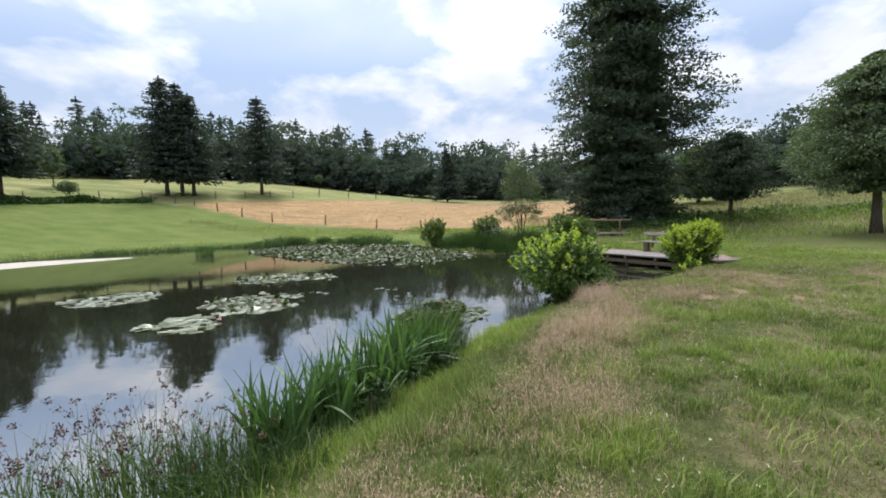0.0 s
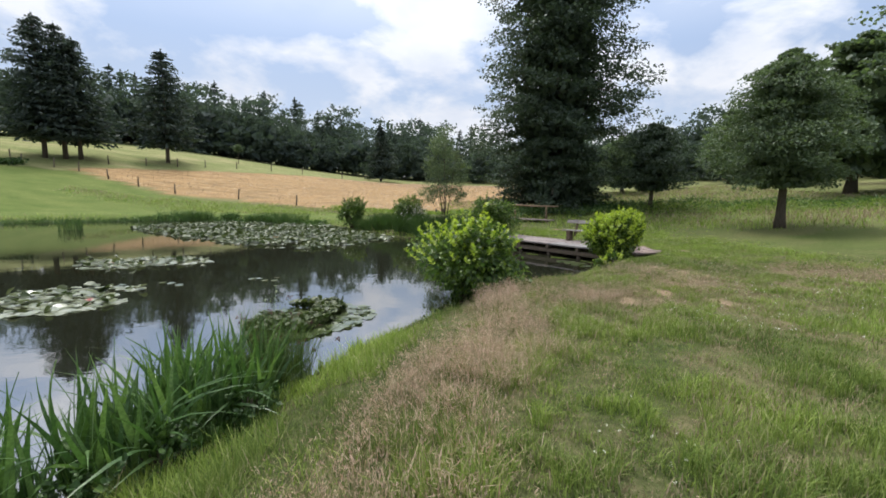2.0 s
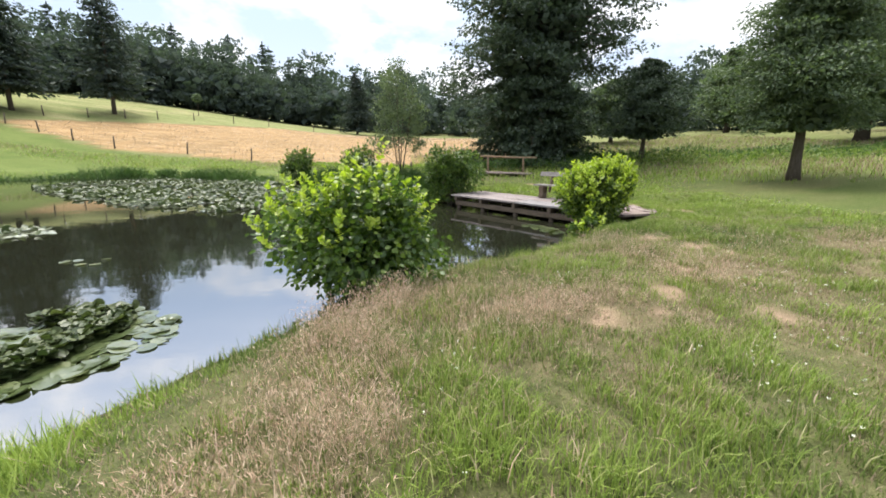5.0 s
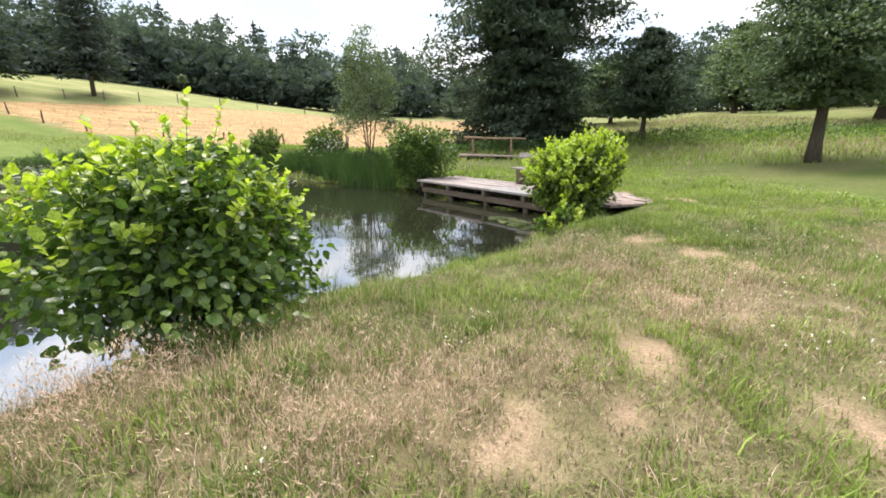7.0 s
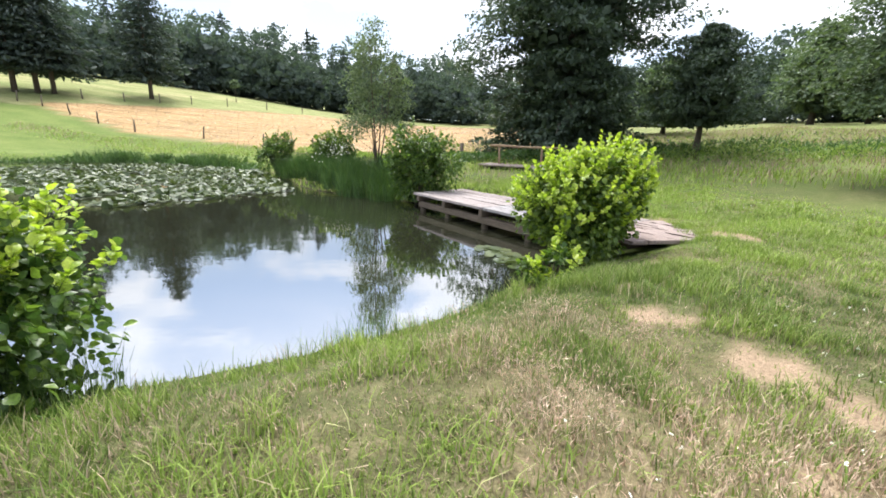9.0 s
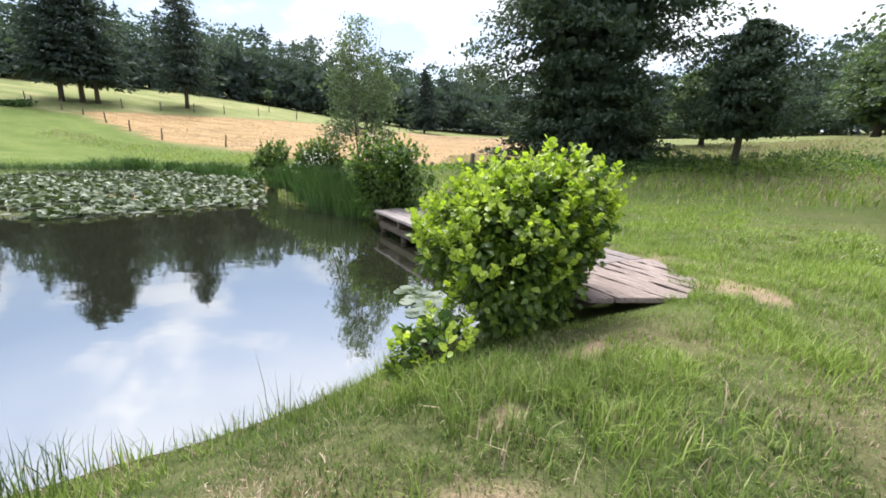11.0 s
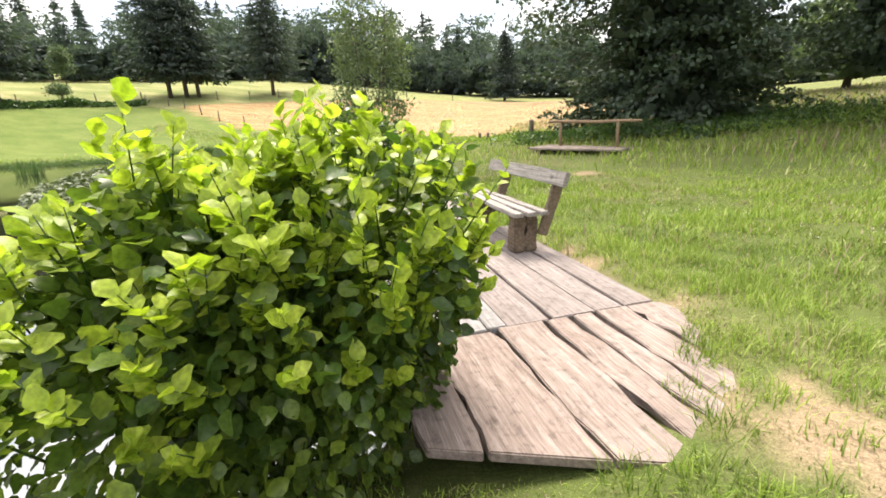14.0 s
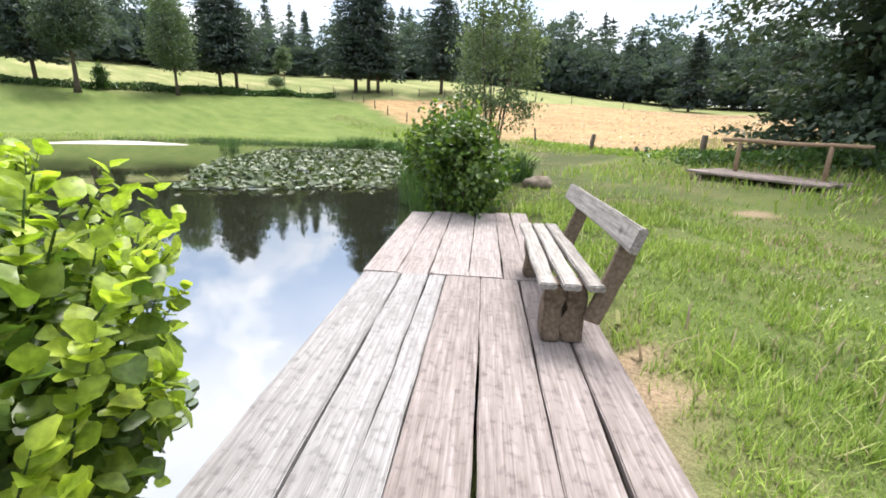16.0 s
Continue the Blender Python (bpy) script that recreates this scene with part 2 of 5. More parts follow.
def wood_material(name, dark, mid, light, grain=(1.0, 14, 14), rough=0.85, by_object=0.35):
    m, n, l, b, out = material(name, rough, 0.25)
    long, blot, fine = noise_tex(n, l, 3.2, 8, grain), noise_tex(n, l, 2.3, 5), noise_tex(n, l, 16, 8, (0.7, 14, 14))
    c = ramp_node(n, l, long, [(0.28, dark), (0.5, mid), (0.72, light)])
    info = n.new("ShaderNodeObjectInfo")
    c = mix(n, l, by_object, c, ramp_node(n, l, info.outputs["Random"], [(0, mid), (1, light)]))
    c = mix(n, l, ramp_node(n, l, blot, [(0.56, (0, 0, 0)), (0.8, (0.4, 0.4, 0.4))]), c, dark)
    spots = n.new("ShaderNodeTexVoronoi"); spots.inputs["Scale"].default_value = 4.5
    where = n.new("ShaderNodeTexCoord"); squash = n.new("ShaderNodeMapping"); squash.inputs["Scale"].default_value = (0.55, 1, 1)
    l.new(where.outputs["Object"], squash.inputs[0]); l.new(squash.outputs[0], spots.inputs["Vector"])
    c = mix(n, l, ramp_node(n, l, spots.outputs["Distance"], [(0.05, (0.7, 0.7, 0.7)), (0.13, (0, 0, 0))]), c, tuple(0.5 * v for v in dark))
    c = mix(n, l, ramp_node(n, l, fine, [(0.28, (0.5, 0.5, 0.5)), (0.38, (0, 0, 0))]), c, tuple(0.5 * v for v in dark))
    grime = noise_tex(n, l, 26, 8, (0.06, 5, 5))
    c = mix(n, l, 1.0, c, ramp_node(n, l, grime, [(0.34, (0.76, 0.74, 0.73)), (0.48, (1, 1, 1)), (0.66, (1.08, 1.07, 1.07))]), "MULTIPLY")
    c = mix(n, l, 1.0, c, ramp_node(n, l, noise_tex(n, l, 24, 8), [(0.34, (0.76, 0.75, 0.76)), (0.44, (1, 1, 1)), (0.66, (1.05, 1.05, 1.05))]), "MULTIPLY")
    l.new(c, b.inputs["Base Color"])
    bumped(n, l, b, fine, 0.6, 0.008)
    return m


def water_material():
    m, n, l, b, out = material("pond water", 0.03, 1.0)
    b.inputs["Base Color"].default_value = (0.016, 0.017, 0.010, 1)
    # IOR set far above real water's, to brighten the mirrored sky
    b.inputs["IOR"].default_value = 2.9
    w = noise_tex(n, l, 1.6, 4, (1, 1.6, 1))
    w2 = noise_tex(n, l, 0.35, 2)
    k = n.new("ShaderNodeMath"); k.operation = "MULTIPLY"; l.new(w, k.inputs[0]); l.new(w2, k.inputs[1])
    bumped(n, l, b, k.outputs[0], 0.10, 0.04)
    return m


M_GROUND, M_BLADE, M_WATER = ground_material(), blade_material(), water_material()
M_ALDER = leafy("alder leaves", (0.034, 0.062, 0.016), (0.10, 0.155, 0.027), (0.235, 0.305, 0.043), 0.42, 0.33, 2.0)
M_ALDER_ONE = leafy("alder leaf", (0.03, 0.062, 0.017), (0.085, 0.145, 0.028), (0.22, 0.30, 0.045), 0.38, 0.36, 2.0, by_object=True)
M_ALDER_TIP = leafy("young alder leaf", (0.19, 0.27, 0.03), (0.32, 0.40, 0.045), (0.47, 0.53, 0.085), 0.45, 0.4, 2.0)
# darker copy of the alder leaves, with a bush's shade put into the colour
M_ALDER_SHADED = leafy("shade-toned alder leaves", (0.03, 0.06, 0.017), (0.075, 0.13, 0.028), (0.18, 0.255, 0.042), 0.38, 0.33, 2.0)
M_TUFT = leafy("fresh grass tuft", (0.11, 0.17, 0.03), (0.19, 0.28, 0.05), (0.33, 0.37, 0.12), 0.4, 0.5, 1.0)
M_BUSH = leafy("dark bush leaves", (0.022, 0.05, 0.014), (0.045, 0.095, 0.022), (0.10, 0.17, 0.04), 0.25, 0.45, 2.0)
M_TREE = leafy("broadleaf crown", (0.035, 0.053, 0.041), (0.064, 0.092, 0.062), (0.108, 0.145, 0.09), 0.26, 0.55, 0.5)
M_TREE2 = leafy("lighter broadleaf crown", (0.06, 0.09, 0.056), (0.108, 0.15, 0.085), (0.18, 0.23, 0.125), 0.32, 0.55, 0.5)
M_BIRCH = leafy("birch leaves", (0.07, 0.096, 0.052), (0.118, 0.155, 0.083), (0.20, 0.24, 0.135), 0.35, 0.5, 1.0)
M_NEEDLE = leafy("spruce needles", (0.028, 0.042, 0.040), (0.045, 0.064, 0.056), (0.075, 0.10, 0.082), 0.25, 0.7, 0.5)
# distant haze is put into these two colours: paler and bluer than near foliage
M_WOODS_HAZE = leafy("haze-tinted far woods", (0.05, 0.07, 0.068), (0.07, 0.096, 0.088), (0.108, 0.145, 0.12), 0.34, 0.8, 0.09)
M_SPRUCE_HAZE = leafy("haze-tinted far spruce", (0.045, 0.062, 0.06), (0.062, 0.085, 0.08), (0.09, 0.118, 0.105), 0.3, 0.8, 0.09)
M_REED = leafy("reed leaves", (0.035, 0.075, 0.022), (0.065, 0.125, 0.035), (0.14, 0.20, 0.06), 0.3, 0.45, 1.0)
M_IRIS = leafy("iris leaf", (0.045, 0.095, 0.032), (0.085, 0.155, 0.052), (0.17, 0.26, 0.095), 0.3, 0.4, 1.0, by_object=True)
M_RUSH = leafy("rush stems", (0.055, 0.10, 0.03), (0.105, 0.165, 0.05), (0.20, 0.24, 0.09), 0.25, 0.5, 1.0)
# pale end of the pad colour carries painted sky sheen, besides the coat below
M_PAD_SHEEN = leafy("lily pads", (0.10, 0.125, 0.06), (0.18, 0.205, 0.11), (0.36, 0.37, 0.27), 0.05, 0.3, 1.0, 1.0)
M_LILY_UP = leafy("raised lily leaves", (0.03, 0.048, 0.018), (0.06, 0.082, 0.028), (0.12, 0.14, 0.055), 0.2, 0.45, 1.0, 0.4)
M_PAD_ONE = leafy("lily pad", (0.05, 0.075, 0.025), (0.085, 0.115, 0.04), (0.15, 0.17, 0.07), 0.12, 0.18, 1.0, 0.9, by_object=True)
for m in (M_PAD_SHEEN, M_PAD_ONE):      # waxy upper face
    skin = m.node_tree.nodes["Principled BSDF"].inputs
    skin["Coat Weight"].default_value, skin["Coat IOR"].default_value, skin["Coat Roughness"].default_value = 0.8, 1.6, 0.3
M_BARK = wood_material("bark", (0.035, 0.028, 0.02), (0.075, 0.06, 0.045), (0.13, 0.11, 0.085), (8, 8, 1.2), 0.95)
M_DECK = wood_material("weathered brown-grey deck boards", (0.095, 0.078, 0.07), (0.205, 0.172, 0.162), (0.335, 0.30, 0.292), by_object=0.45)
M_DECK_PALE = wood_material("bleached grey deck boards", (0.12, 0.108, 0.105), (0.215, 0.202, 0.20), (0.315, 0.307, 0.31), by_object=0.4)
M_DECK_OLD = wood_material("worn deck boards", (0.10, 0.072, 0.06), (0.22, 0.17, 0.15), (0.34, 0.285, 0.262))
M_BEAM = wood_material("dark beams", (0.03, 0.024, 0.018), (0.07, 0.055, 0.04), (0.12, 0.095, 0.07))
M_BENCH = wood_material("grey bench timber", (0.09, 0.078, 0.068), (0.215, 0.195, 0.18), (0.38, 0.355, 0.335))
M_LEG = wood_material("dark bench legs", (0.055, 0.04, 0.028), (0.13, 0.095, 0.068), (0.22, 0.17, 0.125), (12, 12, 0.9))
M_RAIL = wood_material("brown rail pole", (0.13, 0.085, 0.055), (0.24, 0.165, 0.105), (0.36, 0.26, 0.18), (1.0, 12, 12))
M_POST = wood_material("fence post", (0.055, 0.045, 0.036), (0.12, 0.095, 0.075), (0.21, 0.175, 0.145), (9, 9, 1))
M_STONE, _n, _l, _b, _o = material("boulder", 0.95, 0.2)
_l.new(ramp_node(_n, _l, noise_tex(_n, _l, 6, 7), [(0.3, (0.10, 0.08, 0.06)), (0.6, (0.22, 0.18, 0.14)), (0.8, (0.3, 0.27, 0.22))]), _b.inputs[0])
M_MUD, _n, _l, _b, _o = material("pale silt", 0.6, 0.3)
_l.new(ramp_node(_n, _l, noise_tex(_n, _l, 1.5, 6), [(0.3, (0.32, 0.285, 0.25)), (0.7, (0.48, 0.44, 0.40))]), _b.inputs[0])
M_HEAD, _n, _l, _b, _o = material("dry brown seed heads", 0.9, 0.2)
_l.new(ramp_node(_n, _l, _n.new("ShaderNodeNewGeometry").outputs["Random Per Island"], [(0, (0.06, 0.035, 0.028)), (1, (0.17, 0.10, 0.085))]), _b.inputs[0])
M_FLOWER, _n, _l, _b, _o = material("white petals", 0.7, 0.3)
_l.new(ramp_node(_n, _l, _n.new("ShaderNodeNewGeometry").outputs["Random Per Island"], [(0, (0.62, 0.62, 0.45)), (1, (0.85, 0.85, 0.78))]), _b.inputs[0])
M_BLOOM, _n, _l, _b, _o = material("pink lily petals", 0.6, 0.3)
_l.new(ramp_node(_n, _l, noise_tex(_n, _l, 20, 2), [(0.3, (0.62, 0.26, 0.26)), (0.7, (0.82, 0.55, 0.52))]), _b.inputs[0])

# ---- building blocks ----
rng = np.random.default_rng(5)


def numpy_mesh(name, verts, tris, mat, floats=None, smooth=True):
    me = bpy.data.meshes.new(name)
    verts, tris = np.asarray(verts, np.float32), np.asarray(tris, np.int32)
    me.vertices.add(len(verts)); me.vertices.foreach_set("co", verts.ravel())
    me.loops.add(tris.size); me.loops.foreach_set("vertex_index", tris.ravel())
    me.polygons.add(len(tris)); me.polygons.foreach_set("loop_start", np.arange(0, tris.size, tris.shape[1], dtype=np.int32))
    for key, values in (floats or {}).items():
        me.attributes.new(key, "FLOAT", "POINT").data.foreach_set("value", np.asarray(values, np.float32))
    me.update(calc_edges=True)
    me.polygons.foreach_set("use_smooth", np.full(len(tris), smooth))
    me.materials.append(mat)
    return me


def part(name, shape, mat, parent=None, label="", kind=""):
    """Links a bmesh or a finished mesh as one object under a thing or a part."""
    if isinstance(shape, bmesh.types.BMesh):
        me = bpy.data.meshes.new(name)
        shape.to_mesh(me); shape.free()
        me.materials.append(mat)
    else:
        me = shape
    ob = new(name, me)
    ob.parent = parent
    return tagged(ob, label=label, kind=kind)


def thing(name, m, label, category, group="", kind=""):
    ob = new(name)
    ob.empty_display_size = 0.2
    ob.matrix_basis = m
    return tagged(ob, label, category, group, kind)


def joined(pieces):
    """Several (verts, tris) as one."""
    vs, ts, k = [], [], 0
    for v, t in pieces:
        vs.append(v); ts.append(np.asarray(t) + k); k += len(v)
    return np.concatenate(vs), np.concatenate(ts)


def tube(points, radii, sides=7):
    """A closed tapering tube along points."""
    p, n = np.asarray(points, float), len(points)
    d = np.gradient(p, axis=0); d /= np.linalg.norm(d, axis=1)[:, None] + 1e-9
    ref = np.where(np.abs(d[:, 2:3]) > 0.9, [[1.0, 0, 0]], [[0, 0, 1.0]])
    a = np.cross(d, ref); a /= np.linalg.norm(a, axis=1)[:, None] + 1e-9
    b = np.cross(d, a)
    w = np.linspace(0, 2 * np.pi, sides, endpoint=False)
    v = (p[:, None] + np.asarray(radii, float)[:, None, None] * (np.cos(w)[None, :, None] * a[:, None] + np.sin(w)[None, :, None] * b[:, None])).reshape(-1, 3)
    i, j = np.meshgrid(np.arange(n - 1), np.arange(sides), indexing="ij")
    q0, q1 = (i * sides + j).ravel(), (i * sides + (j + 1) % sides).ravel()
    t = np.concatenate((np.stack((q0, q1, q1 + sides), 1), np.stack((q0, q1 + sides, q0 + sides), 1)))
    fan = [(0, k + 1, k) for k in range(1, sides - 1)] + [((n - 1) * sides, (n - 1) * sides + k, (n - 1) * sides + k + 1) for k in range(1, sides - 1)]
    return v, np.concatenate((t, np.array(fan)))


def unit(v):
    return v / (np.linalg.norm(v, axis=-1, keepdims=True) + 1e-9)


def diamonds(centres, along, normal, length, width, fold=0.15):
    """Small leaves: four corners each, folded along the midrib."""
    c, a, nn = np.asarray(centres), unit(along), unit(normal)
    s = unit(np.cross(a, nn)); nn = np.cross(s, a)
    L, W = np.asarray(length).reshape(-1, 1), np.asarray(width).reshape(-1, 1)
    v = np.stack((c - a * L / 2, c + s * W / 2 + nn * W * fold, c + a * L / 2, c - s * W / 2 + nn * W * fold), 1).reshape(-1, 3)
    k = 4 * np.arange(len(c))[:, None]
    return v, np.concatenate((k + [[0, 1, 2]], k + [[0, 2, 3]]))


def random_dirs(n, up=0.0):
    d = rng.normal(size=(n, 3)); d[:, 2] += up
    return unit(d)


def box(sx, sy, sz, bevel=0.008, wobble=0.0, cuts=0, seed=0):
    """A timber with broken edges, lying along x, centred, slightly uneven."""
    bm = bmesh.new()
    bmesh.ops.create_cube(bm, size=1.0)
    bmesh.ops.scale(bm, vec=(sx, sy, sz), verts=bm.verts)
    if cuts:
        bmesh.ops.subdivide_edges(bm, edges=[e for e in bm.edges if abs(e.verts[0].co.x - e.verts[1].co.x) > sx * 0.5], cuts=cuts)
    r = random.Random(seed)
    if wobble:
        for key in {round(v.co.x, 4) for v in bm.verts}:
            oy, oy2, oz = r.uniform(-wobble, wobble), r.uniform(-wobble, wobble), r.uniform(-wobble, wobble) * 0.5
            for v in bm.verts:
                if abs(v.co.x - key) < 1e-3:
                    v.co.y += oy if v.co.y > 0 else oy2
                    v.co.z += oz
    bmesh.ops.bevel(bm, geom=[e for e in bm.edges if e.calc_face_angle(0) > 0.6], offset=bevel, segments=2, affect="EDGES")
    return bm


def placed(bm, m):
    bmesh.ops.transform(bm, matrix=m, verts=bm.verts)
    return bm


def value_noise(x, y, scale, seed=0):
    """Smooth random values between 0 and 1 over the plan."""
    r = np.random.default_rng(seed).random((64, 64))
    u, v = np.asarray(x, float) * scale, np.asarray(y, float) * scale
    i, j = np.floor(u).astype(int), np.floor(v).astype(int)
    fu, fv = u - i, v - j
    fu, fv = fu * fu * (3 - 2 * fu), fv * fv * (3 - 2 * fv)
    at = lambda a, b: r[a % 64, b % 64]
    return (at(i, j) * (1 - fu) + at(i + 1, j) * fu) * (1 - fv) + (at(i, j + 1) * (1 - fu) + at(i + 1, j + 1) * fu) * fv


def inside(points, x, y):
    p, hit = np.array(points), np.zeros(np.shape(x), bool)
    for (ax, ay), (bx, by) in zip(p, np.roll(p, -1, 0)):
        hit ^= ((ay > y) != (by > y)) & (x < (bx - ax) * (y - ay) / (by - ay + 1e-12) + ax)
    return hit


HAY = [(-43.5, 57), (-33, 66), (-22, 76), (-9, 93), (0, 101), (17, 88), (19, 52), (9, 37), (-0.9, 41), (-12.5, 47), (-20, 50), (-27, 50.3), (-36, 54)]
MOWN = [(-62, 20), (-57, 43.5), (-53, 50), (-47, 54.4), (-41, 55.5), (-36, 53.5), (-27, 49.5), (-19, 49), (-12, 46), (-5, 40), (0, 33), (-2, 20), (-10, 0), (-40, -10)]
DOCK_O, DOCK_A, DOCK_P = np.array((8.0, 15.0)), np.array((-0.577, 0.816)), np.array((0.816, 0.577))


def on_dock(u, v):
    return DOCK_O + u * DOCK_A + v * DOCK_P


def zones(x, y):
    """How dry, pink-headed, bare or mown the ground is at a place."""
    x, y = np.asarray(x, float), np.asarray(y, float)
    s = shore_distance(x, y)
    n1, n2, n3 = value_noise(x, y, 0.9, 1), value_noise(x, y, 2.3, 2), value_noise(x, y, 0.35, 3)
    near = ramp(y, 13.0, 10.8) * ramp(x, -6, -3)
    inner = 0.75 + 0.55 * ramp(y, 2.5, 4.0) * ramp(y, 9, 7)
    band = ramp(s, inner, inner + 0.6) * ramp(s + 0.8 * (n1 - 0.5) - 0.7 * ramp(y, 5.5, 7.5), 3.3, 2.4) * near
    pink = np.clip(band * (0.35 + 0.9 * n1 + 0.5 * n2), 0, 1) * (0.10 + 0.9 * ramp(n1 + 0.6 * n2, 0.5, 0.95))
    pink = pink * (1 - 0.1 * ramp(y, 8, 11)) * (0.55 + 0.45 * ramp(value_noise(x, y, 0.7, 41) + 0.35 * value_noise(x, y, 1.9, 42), 0.45, 0.8))
    east = ramp(s, 2.5, 4.0)
    pink = np.maximum(pink, 0.35 * east * ramp(n3 + 0.3 * n2, 0.9, 1.1) * ramp(s, 25, 12))
    straw = east * ramp(n1 * 0.7 + n2 * 0.5 + n3 * 0.3, 0.85, 1.2) * 0.65 + 0.35 * ramp(s, 0.5, 1.4) * ramp(y, 6, 8.5) * near * n2 * 1.2
    mat_dry = 0.45 * value_noise(x, y, 0.75, 51) + 0.33 * value_noise(x * 0.8 + y * 0.6, y * 0.8 - x * 0.6, 1.9, 52) + 0.22 * value_noise(x, y, 5.2, 53)
    straw = np.maximum(straw * 0.8, 0.55 * ramp(mat_dry, 0.50, 0.64) * ramp(s, 1.6, 2.8) * ramp(s, 30, 16))
    straw = straw * (1 - 0.55 * ramp(y, 12.5, 15) * ramp(x, 6, 8.5))
    straw = np.clip(straw + 0.42 * ramp(y, 6, 8) * ramp(y, 13, 11) * ramp(s, 0.4, 1.2) * (0.35 + 0.9 * n1), 0, 1)
    sand = np.zeros_like(s)
    for cx, cy, r in ((4.88, 8.38, 0.26), (5.3, 8.5, 0.24), (6.1, 8.5, 0.22), (6.45, 8.42, 0.28), (5.3, 9.45, 0.26), (5.68, 9.3, 0.24), (6.78, 9.6, 0.24), (5.98, 10.4, 0.24), (7.1, 10.75, 0.22), (7.0, 10.4, 0.24), (7.85, 10.95, 0.24), (7.55, 11.4, 0.24), (7.25, 12.0, 0.2), (6.7, 13.6, 0.2), (7.45, 12.8, 0.24), (7.9, 13.7, 0.24), (9.68, 15.45, 0.27), (9.8, 15.2, 0.24), (9.6, 15.8, 0.24), (8.6, 24.5, 0.5)):
        sand = np.maximum(sand, 0.85 * ramp(np.hypot(x - cx, y - cy) + 0.45 * (n2 - 0.5) + 0.5 * (value_noise(x, y, 6.0, 8) - 0.5) + 0.2 * (value_noise(x, y, 13.0, 9) - 0.5), 0.95 * r, 0.15 * r))
    du, dv = (x - DOCK_O[0]) * DOCK_A[0] + (y - DOCK_O[1]) * DOCK_A[1], (x - DOCK_O[0]) * DOCK_P[0] + (y - DOCK_O[1]) * DOCK_P[1]
    edge = ramp(dv, 1.5, 1.9) * ramp(dv + 0.6 * n2 + 0.3 * value_noise(x, y, 6.0, 8), 2.4 + 0.3 * ramp(du, 0.2, 0.8), 2.2 + 0.3 * ramp(du, 0.2, 0.8)) * ramp(du, -0.6, -0.1) * ramp(du, 2.9, 2.2)
    sand = np.maximum(sand, edge * 0.85)
    sand = np.maximum(sand, 0.7 * ramp(dv, 1.2, 1.5) * ramp(dv + 0.6 * n2, 2.3, 1.95) * ramp(du + 0.3 * n1, -0.9, -0.4) * ramp(du, 0.9, 0.4))
    sand = np.maximum(sand, 0.8 * ramp(dv + 0.4 * n2, 1.5, 1.75) * ramp(dv + 0.5 * n1, 2.15, 1.9) * ramp(du + 0.5 * n1, -1.2, -0.5) * ramp(du, 0.9, 0.4))
    straw = np.maximum(straw, ramp(dv, 1.8, 2.1) * ramp(dv, 2.8, 2.2) * ramp(du, -2.0, -1.0) * ramp(du, 4.0, 3.0) * 0.3)
    straw = np.maximum(straw, 0.75 * np.exp(-((x - 8.45) ** 2 / 0.5 + (y - 14.1) ** 2 / 0.22)))   # dry grass at the foot of the bush
    field = inside(HAY, x, y).astype(float)
    mown = inside(MOWN, x, y) & (s > 0)
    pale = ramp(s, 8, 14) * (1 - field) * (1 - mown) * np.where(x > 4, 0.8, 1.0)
    mud = ramp(s, 0.10, -0.05)
    return {"pink": pink * (1 - mown), "straw": straw * (1 - mown), "sand": np.clip(sand, 0, 1), "hay": field, "mown": np.maximum(mown.astype(float), np.maximum(0.68 * ramp(y, 12.0, 15.5) * ramp(x, 6.5, 8.5) * ramp(s, 40, 26), 0.45 * ramp(s, 3.0, 6.0) * ramp(s, 40, 26) * (x > 2)) * (0.65 + 0.35 * n1)), "pale": pale, "mud": mud}


# ---- ground, water ----
def graded(lo, hi, step, limit):
    out = list(np.arange(lo, hi, step))
    for sign in (1, -1):
        k, s = (out[-1] if sign > 0 else out[0]), step
        while abs(k) < limit:
            s *= 1.033
            k += sign * s
            out.insert(0, k) if sign < 0 else out.append(k)
    return np.array(out)


def build_ground():
    gx, gy = graded(-3.5, 11.5, 0.18, 900), graded(0.0, 22.0, 0.2, 900)
    X, Y = np.meshgrid(gx, gy)
    x, y = X.ravel(), Y.ravel()
    z = height(x, y)
    nx, ny = len(gx), len(gy)
    i, j = np.meshgrid(np.arange(nx - 1), np.arange(ny - 1))
    k = (j * nx + i).ravel()
    quads = np.stack((k, k + 1, k + nx + 1, k + nx), 1)
    cover = zones(x, y)
    cover["pink"], cover["straw"] = 0.6 * cover["pink"], 0.6 * cover["straw"]
    me = numpy_mesh("ground", np.stack((x, y, z), 1), quads, M_GROUND, cover)
    tagged(new("ground", me), "grassy pond bank and rolling hay meadows with dry patches", "ground", kind="structure")
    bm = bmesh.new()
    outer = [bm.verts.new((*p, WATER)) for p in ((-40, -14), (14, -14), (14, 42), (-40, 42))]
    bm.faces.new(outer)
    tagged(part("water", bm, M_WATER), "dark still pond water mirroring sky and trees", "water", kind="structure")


build_ground()

# ---- grass ----
WALKED = np.array([e[:2] for _, e, _, _ in PATH])


